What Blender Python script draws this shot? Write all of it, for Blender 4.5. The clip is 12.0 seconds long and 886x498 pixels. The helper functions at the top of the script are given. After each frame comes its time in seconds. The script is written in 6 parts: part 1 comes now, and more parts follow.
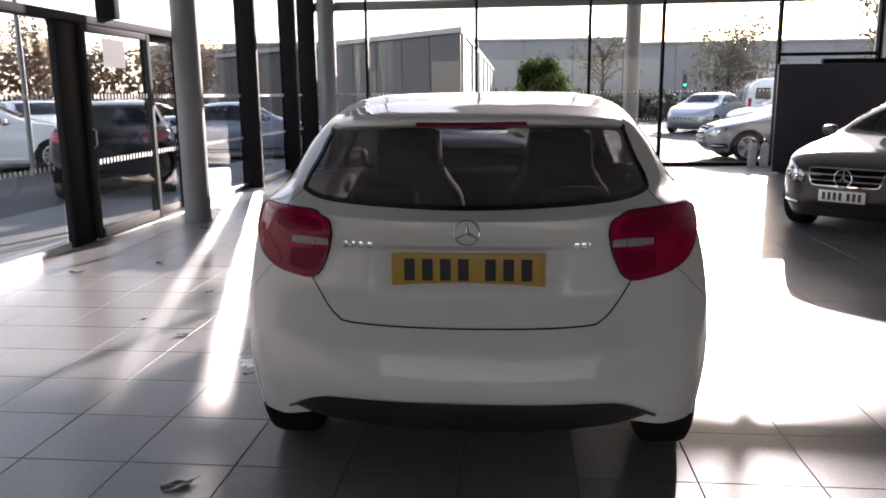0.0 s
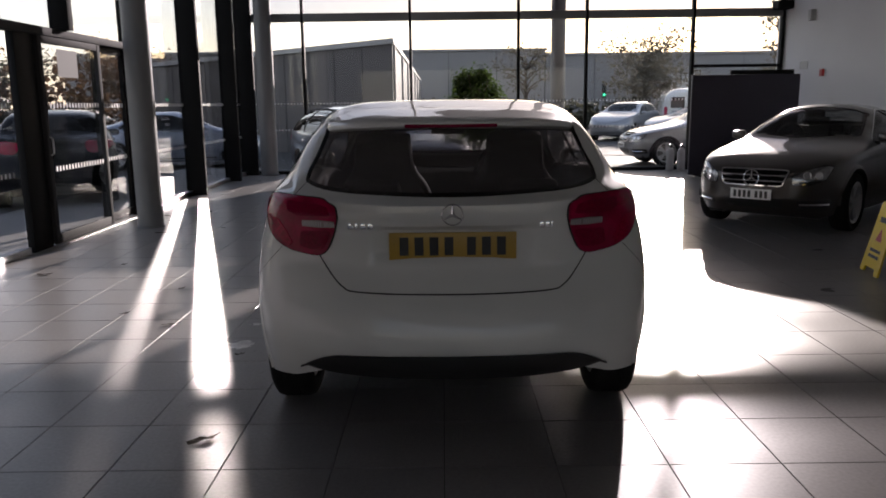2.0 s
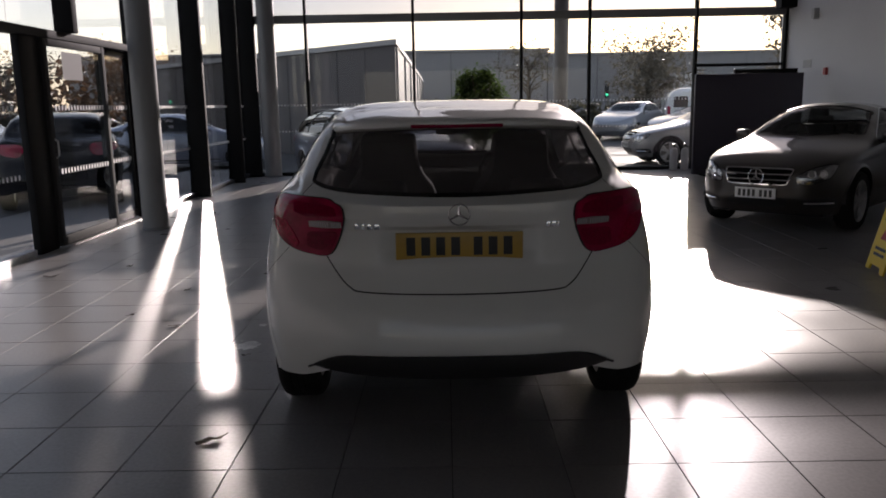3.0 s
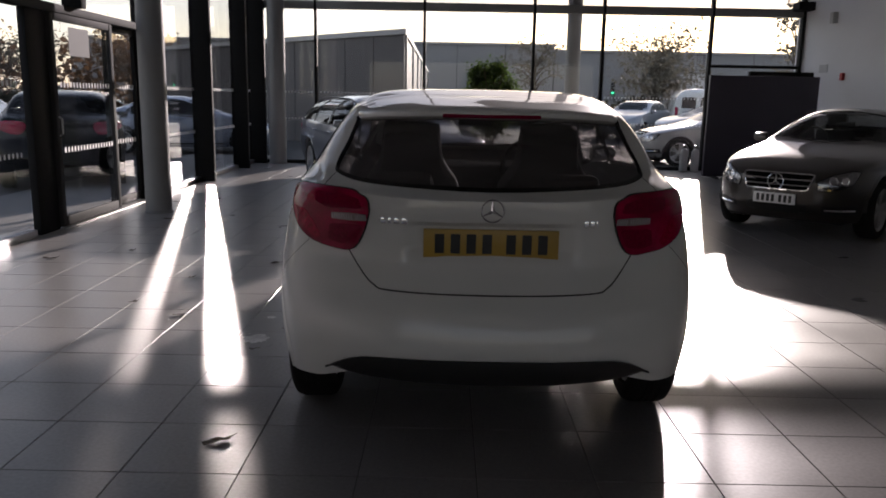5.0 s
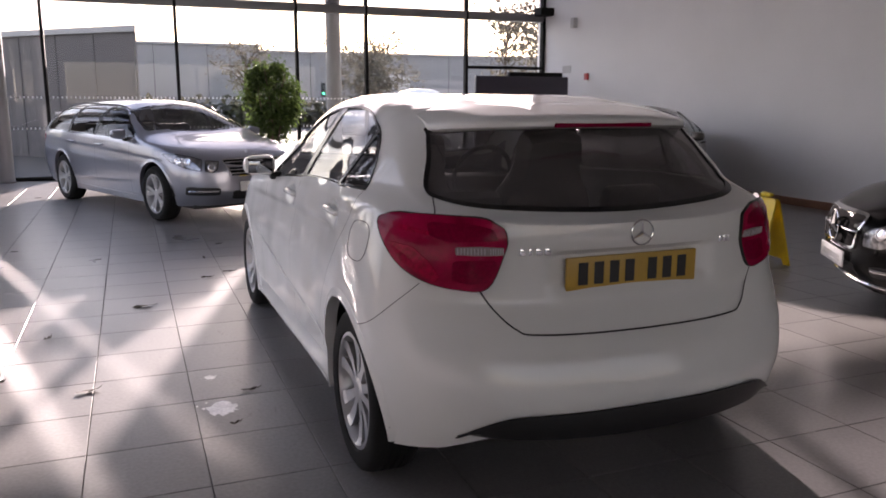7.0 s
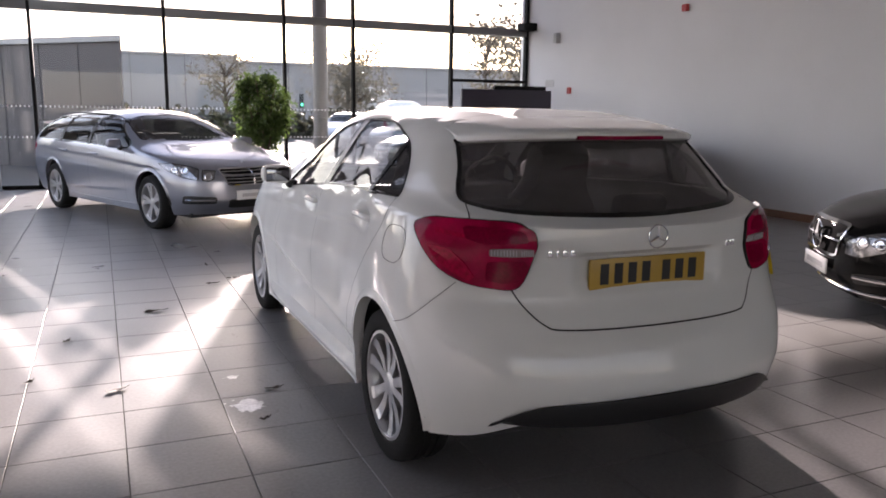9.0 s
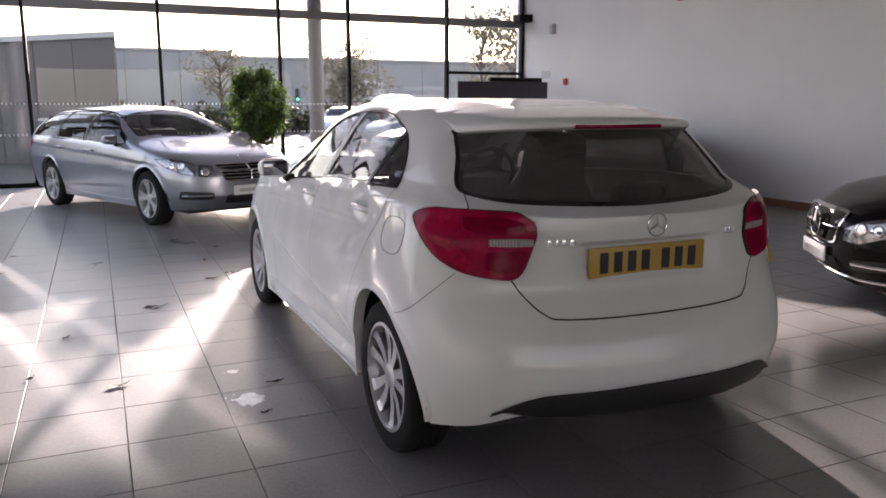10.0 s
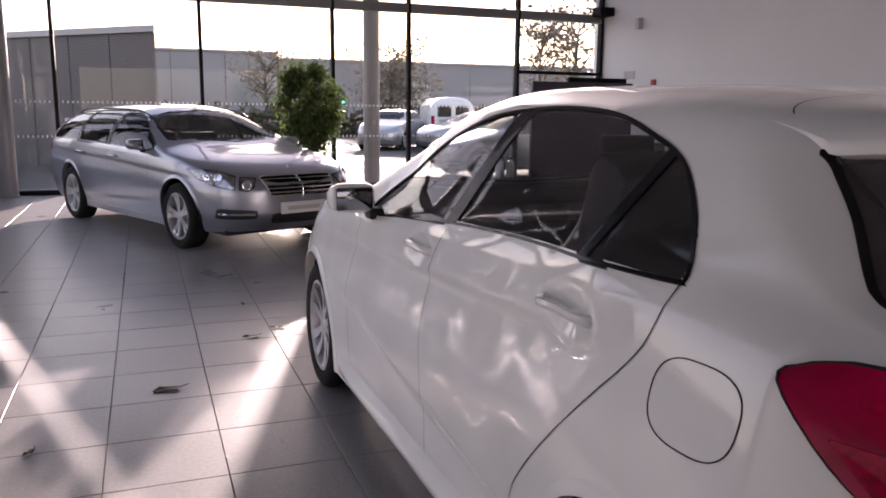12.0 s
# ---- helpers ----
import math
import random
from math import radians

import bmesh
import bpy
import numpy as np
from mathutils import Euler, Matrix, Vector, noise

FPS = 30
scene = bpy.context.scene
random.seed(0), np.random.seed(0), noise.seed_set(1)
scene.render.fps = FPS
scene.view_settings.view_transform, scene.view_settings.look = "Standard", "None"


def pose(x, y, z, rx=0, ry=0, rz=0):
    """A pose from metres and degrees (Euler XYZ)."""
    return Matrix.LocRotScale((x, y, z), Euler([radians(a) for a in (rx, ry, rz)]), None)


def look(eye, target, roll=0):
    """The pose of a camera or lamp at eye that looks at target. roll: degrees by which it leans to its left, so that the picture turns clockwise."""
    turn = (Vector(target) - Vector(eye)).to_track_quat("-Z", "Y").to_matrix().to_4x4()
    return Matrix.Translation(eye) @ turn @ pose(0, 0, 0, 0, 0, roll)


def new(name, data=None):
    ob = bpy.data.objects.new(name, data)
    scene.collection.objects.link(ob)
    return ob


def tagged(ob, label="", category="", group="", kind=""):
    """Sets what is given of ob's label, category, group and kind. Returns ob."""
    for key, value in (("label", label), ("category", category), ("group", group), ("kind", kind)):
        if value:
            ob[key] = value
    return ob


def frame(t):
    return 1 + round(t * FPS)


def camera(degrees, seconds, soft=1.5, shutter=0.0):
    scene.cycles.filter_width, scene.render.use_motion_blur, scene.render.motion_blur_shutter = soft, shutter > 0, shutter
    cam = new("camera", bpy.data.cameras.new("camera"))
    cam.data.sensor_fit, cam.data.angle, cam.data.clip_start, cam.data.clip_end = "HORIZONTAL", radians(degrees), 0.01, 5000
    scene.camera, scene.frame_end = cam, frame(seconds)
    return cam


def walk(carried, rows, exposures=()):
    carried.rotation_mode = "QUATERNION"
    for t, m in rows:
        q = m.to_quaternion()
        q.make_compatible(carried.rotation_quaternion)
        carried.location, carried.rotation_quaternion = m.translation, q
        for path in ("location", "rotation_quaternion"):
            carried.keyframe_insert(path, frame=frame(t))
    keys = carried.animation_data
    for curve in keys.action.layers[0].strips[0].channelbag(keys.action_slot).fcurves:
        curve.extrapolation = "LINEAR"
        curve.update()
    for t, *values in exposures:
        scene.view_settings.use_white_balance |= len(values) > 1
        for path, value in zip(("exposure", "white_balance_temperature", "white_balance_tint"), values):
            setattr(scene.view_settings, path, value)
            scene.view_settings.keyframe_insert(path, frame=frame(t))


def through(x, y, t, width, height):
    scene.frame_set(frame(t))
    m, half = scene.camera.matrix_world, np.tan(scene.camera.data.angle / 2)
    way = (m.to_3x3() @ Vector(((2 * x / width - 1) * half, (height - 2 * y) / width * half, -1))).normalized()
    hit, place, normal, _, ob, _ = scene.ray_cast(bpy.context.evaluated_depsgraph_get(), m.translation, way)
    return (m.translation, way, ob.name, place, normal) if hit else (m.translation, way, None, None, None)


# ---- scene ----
cam = camera(59.2, 12.0, 1.8)
PATH = [
    (0, (1.116, -2.789, 1.444), (0.925, -0.836, 1.055), -0.6),
    (0.5, (0.997, -3.032, 1.446), (0.913, -1.069, 1.074), -1.0),
    (1, (0.902, -3.269, 1.436), (0.915, -1.321, 0.986), -1.5),
    (1.5, (0.903, -3.339, 1.444), (0.86, -1.373, 1.08), -0.4),
    (2, (0.909, -3.362, 1.433), (0.906, -1.396, 1.066), -0.7),
    (2.5, (0.903, -3.365, 1.431), (0.919, -1.399, 1.063), -1.5),
    (3, (0.894, -3.369, 1.431), (0.883, -1.403, 1.066), -1.0),
    (5, (0.764, -3.173, 1.413), (0.759, -1.21, 1.03), 1.1),
    (5.5, (0.412, -2.891, 1.446), (0.511, -0.931, 1.063), 2.4),
    (6, (0.039, -2.507, 1.419), (0.116, -0.553, 1.0), 0.0),
    (6.5, (-0.325, -2.294, 1.415), (0.15, -0.378, 1.093), 0.7),
    (7, (-0.654, -2.381, 1.421), (0.075, -0.556, 1.048), 0.2),
    (7.2, (-0.787, -2.462, 1.418), (-0.035, -0.637, 1.092), -0.3),
    (8.8, (-0.933, -2.496, 1.424), (-0.153, -0.688, 1.078), 0.8),
    (9, (-0.928, -2.498, 1.424), (-0.138, -0.693, 1.081), 0.7),
    (9.5, (-0.935, -2.503, 1.418), (-0.144, -0.7, 1.069), -0.1),
    (10, (-0.932, -2.494, 1.415), (-0.138, -0.694, 1.055), 0.0),
    (10.5, (-0.933, -2.407, 1.405), (-0.143, -0.611, 1.018), 0.2),
    (11, (-0.9, -1.994, 1.401), (-0.114, -0.199, 0.999), 0.7),
    (11.5, (-0.775, -1.411, 1.38), (0.052, 0.358, 0.948), -0.5),
    (12, (-0.691, -0.645, 1.381), (0.012, 1.195, 1.032), 0.6),
]
EXPOSURES = [(0.0, 1.95, 6750, 22), (0.5, 1.8, 6750, 22), (1.0, 1.6, 6750, 22), (1.5, 1.3, 6750, 22), (2.0, 0.87, 6750, 22), (2.5, 0.72, 6750, 22), (3.0, 0.58, 6750, 22), (5.0, 0.74, 6750, 22), (5.5, 0.84, 6750, 22), (6.0, 1.41, 6850, 22), (6.5, 2.03, 7050, 32), (7.0, 2.08, 6950, 29), (9.0, 2.29, 6850, 25), (10.5, 2.29, 6850, 25), (11.5, 2.27, 6950, 29), (12.0, 1.88, 7050, 34)]
walk(cam, [(t, look(eye, target, roll)) for t, eye, target, roll in PATH], EXPOSURES)

# ---- light ----
SUN_EL, SUN_AZ = 13.4, 17.4          # degrees above the horizon, and from +y towards +x
world = bpy.data.worlds.new("sky")
scene.world = world
world.use_nodes = True
wn = world.node_tree.nodes
sky = wn.new("ShaderNodeTexSky")
sky.sky_type, sky.sun_disc = "NISHITA", False
sky.sun_elevation, sky.sun_rotation = radians(SUN_EL), radians(SUN_AZ)
sky.air_density, sky.dust_density, sky.ozone_density = 1.0, 0.5, 1.0
wn["Background"].inputs["Strength"].default_value = 0.15
# thin bright haze over the blue, broken up a little like high cloud
haze, cloud, place_, span_ = (wn.new("ShaderNode" + k) for k in ("Mix", "TexNoise", "TexCoord", "MapRange"))
haze.data_type = "RGBA"
haze.inputs["B"].default_value = (6.0, 6.0, 6.1, 1)
cloud.inputs["Scale"].default_value, cloud.inputs["Detail"].default_value = 2.2, 5
span_.inputs["From Min"].default_value, span_.inputs["From Max"].default_value = 0.3, 0.7
span_.inputs["To Min"].default_value, span_.inputs["To Max"].default_value = 0.38, 0.62
world.node_tree.links.new(place_.outputs["Generated"], cloud.inputs["Vector"])
world.node_tree.links.new(cloud.outputs["Fac"], span_.inputs["Value"])
split_, low_, thin_ = wn.new("ShaderNodeSeparateXYZ"), wn.new("ShaderNodeMapRange"), wn.new("ShaderNodeMath")
low_.inputs["From Min"].default_value, low_.inputs["From Max"].default_value = 0.05, 0.55      # thick near the horizon, thin overhead
low_.inputs["To Min"].default_value, low_.inputs["To Max"].default_value = 1.0, 0.15
thin_.operation = "MULTIPLY"
world.node_tree.links.new(place_.outputs["Generated"], split_.inputs[0])
world.node_tree.links.new(split_.outputs["Z"], low_.inputs["Value"])
world.node_tree.links.new(span_.outputs[0], thin_.inputs[0])
world.node_tree.links.new(low_.outputs[0], thin_.inputs[1])
world.node_tree.links.new(thin_.outputs[0], haze.inputs["Factor"])
world.node_tree.links.new(sky.outputs[0], haze.inputs["A"])
world.node_tree.links.new(haze.outputs["Result"], wn["Background"].inputs["Color"])


def sun_way():
    e, a = radians(SUN_EL), radians(SUN_AZ)
    return Vector((math.cos(e) * math.sin(a), math.cos(e) * math.cos(a), math.sin(e)))


sun = new("sun", bpy.data.lights.new("sun", "SUN"))
sun.data.energy, sun.data.angle, sun.data.color = 5.0, radians(0.6), (1.0, 0.95, 0.88)
sun.matrix_world = look(sun_way() * 60, (0, 0, 0))

# area lamps added in place of the low sun mirrored by the side glazing: two narrow upright beams between the fins, each
# split in two for the transom's shadow
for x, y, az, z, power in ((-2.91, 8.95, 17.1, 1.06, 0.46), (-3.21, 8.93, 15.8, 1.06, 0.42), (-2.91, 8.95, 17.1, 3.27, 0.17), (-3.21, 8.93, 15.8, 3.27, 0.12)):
    beam_lamp = new("sun_strip_lamp", bpy.data.lights.new("sun_strip_lamp", "AREA"))
    beam_lamp.data.shape, beam_lamp.data.size, beam_lamp.data.size_y, beam_lamp.data.spread = "RECTANGLE", 0.125, 2.0, radians(1.0)
    beam_lamp.data.energy, beam_lamp.data.color = power, (1.0, 0.95, 0.88)
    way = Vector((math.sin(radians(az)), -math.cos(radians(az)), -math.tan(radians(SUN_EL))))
    beam_lamp.matrix_world = look((x, y, z), Vector((x, y, z)) + way)


# ---- materials ----
def mat(name, colour, rough=0.5, metal=0.0, grain=0.0, scale=40.0, bump=0.0, stain=0.0, stain_scale=2.0, coat=0.0, spec=0.5, emit=0.0, vary=0.0, fixed=False):
    """A painted or natural surface: colour with fine grain, broad stains, relief and, between pieces, chance variation."""
    m = bpy.data.materials.new(name)
    m.use_nodes = True
    nt, p = m.node_tree, m.node_tree.nodes["Principled BSDF"]
    p.inputs["Base Color"].default_value = (*colour, 1)
    p.inputs["Roughness"].default_value = rough
    p.inputs["Metallic"].default_value = metal
    p.inputs["Coat Weight"].default_value = coat
    p.inputs["Coat Roughness"].default_value = 0.03
    p.inputs["Specular IOR Level"].default_value = spec
    if emit:
        p.inputs["Emission Color"].default_value = (*colour, 1)
        p.inputs["Emission Strength"].default_value = emit
    if not (grain or stain or bump or vary):
        return m
    co = nt.nodes.new("ShaderNodeTexCoord")
    fine = nt.nodes.new("ShaderNodeTexNoise")
    fine.inputs["Scale"].default_value, fine.inputs["Detail"].default_value = scale, 6
    broad = nt.nodes.new("ShaderNodeTexNoise")
    broad.inputs["Scale"].default_value, broad.inputs["Detail"].default_value = stain_scale, 5
    for n in (fine, broad):
        nt.links.new(nt.nodes.new("ShaderNodeNewGeometry").outputs["Position"] if fixed else co.outputs["Object"], n.inputs["Vector"])

    def ramp(source, amount):
        r = nt.nodes.new("ShaderNodeMapRange")
        r.inputs["From Min"].default_value, r.inputs["From Max"].default_value = 0.3, 0.7
        r.inputs["To Min"].default_value, r.inputs["To Max"].default_value = 1 - amount, 1 + amount
        nt.links.new(source, r.inputs["Value"])
        return r.outputs[0]

    def times(a, b):
        n = nt.nodes.new("ShaderNodeMath")
        n.operation = "MULTIPLY"
        nt.links.new(a, n.inputs[0])
        nt.links.new(b, n.inputs[1])
        return n.outputs[0]

    value = times(ramp(fine.outputs["Fac"], grain), ramp(broad.outputs["Fac"], stain))
    if vary:
        info = nt.nodes.new("ShaderNodeObjectInfo")
        r = nt.nodes.new("ShaderNodeMapRange")
        r.inputs["To Min"].default_value, r.inputs["To Max"].default_value = 1 - vary, 1 + vary
        nt.links.new(info.outputs["Random"], r.inputs["Value"])
        value = times(value, r.outputs[0])
    mix = nt.nodes.new("ShaderNodeVectorMath")
    mix.operation = "SCALE"
    mix.inputs[0].default_value = colour
    nt.links.new(value, mix.inputs["Scale"])
    nt.links.new(mix.outputs[0], p.inputs["Base Color"])
    if stain:
        r = nt.nodes.new("ShaderNodeMapRange")
        r.inputs["From Min"].default_value, r.inputs["From Max"].default_value = 0.3, 0.7
        r.inputs["To Min"].default_value, r.inputs["To Max"].default_value = max(rough * (1 - stain), 0.02), min(rough * (1 + stain), 1)
        nt.links.new(broad.outputs["Fac"], r.inputs["Value"])
        nt.links.new(r.outputs[0], p.inputs["Roughness"])
    if bump:
        b = nt.nodes.new("ShaderNodeBump")
        b.inputs["Strength"].default_value, b.inputs["Distance"].default_value = bump, 0.01
        nt.links.new(fine.outputs["Fac"], b.inputs["Height"])
        nt.links.new(b.outputs[0], p.inputs["Normal"])
    return m


def glass(name, tint, rough=0.0, face=0.04, edge=1.0, dust_veil=0.0):
    """A thin pane: clear with a tint, a mirror that grows towards grazing angles (Schlick's curve), and a pale film of
    dust with flare haze put into its colour.
    """
    m = bpy.data.materials.new(name)
    m.use_nodes = True
    nt = m.node_tree
    nt.nodes.remove(nt.nodes["Principled BSDF"])
    clear, shine, mix, weight, power, span = (nt.nodes.new("ShaderNode" + k) for k in ("BsdfTransparent", "BsdfGlossy", "MixShader", "LayerWeight", "Math", "MapRange"))
    clear.inputs["Color"].default_value = (*tint, 1)
    shine.inputs["Roughness"].default_value = rough
    weight.inputs["Blend"].default_value = 0.5
    power.operation = "POWER"
    power.inputs[1].default_value = 5.0
    span.inputs["To Min"].default_value = face
    span.inputs["To Max"].default_value = edge
    nt.links.new(weight.outputs["Facing"], power.inputs[0])
    nt.links.new(power.outputs[0], span.inputs["Value"])
    nt.links.new(span.outputs[0], mix.inputs[0])
    body = clear
    if dust_veil:
        film, lay, specks, amount = (nt.nodes.new("ShaderNode" + k) for k in ("BsdfDiffuse", "MixShader", "TexNoise", "MapRange"))
        film.inputs["Color"].default_value = (0.5, 0.46, 0.46, 1)
        specks.inputs["Scale"].default_value, specks.inputs["Detail"].default_value = 9.0, 8
        amount.inputs["From Min"].default_value, amount.inputs["From Max"].default_value = 0.3, 0.7
        amount.inputs["To Min"].default_value, amount.inputs["To Max"].default_value = dust_veil * 0.5, dust_veil * 1.5
        nt.links.new(specks.outputs["Fac"], amount.inputs["Value"])
        nt.links.new(amount.outputs[0], lay.inputs[0])
        nt.links.new(clear.outputs[0], lay.inputs[1])
        nt.links.new(film.outputs[0], lay.inputs[2])
        body = lay
    nt.links.new(body.outputs[0], mix.inputs[1])
    nt.links.new(shine.outputs[0], mix.inputs[2])
    nt.links.new(mix.outputs[0], nt.nodes["Material Output"].inputs["Surface"])
    return m


def foliage(name, colour, through=0.5, vary=0.45, scale=4.0):
    """Leaves: matt above, letting light through, with chance tints."""
    m = mat(name, colour, 0.5, grain=vary, scale=scale)
    nt = m.node_tree
    p, out = nt.nodes["Principled BSDF"], nt.nodes["Material Output"]
    lit, mix = nt.nodes.new("ShaderNodeBsdfTranslucent"), nt.nodes.new("ShaderNodeMixShader")
    nt.links.new(p.inputs["Base Color"].links[0].from_socket, lit.inputs["Color"])
    mix.inputs[0].default_value = through
    nt.links.new(p.outputs[0], mix.inputs[1])
    nt.links.new(lit.outputs[0], mix.inputs[2])
    nt.links.new(mix.outputs[0], out.inputs["Surface"])
    return m


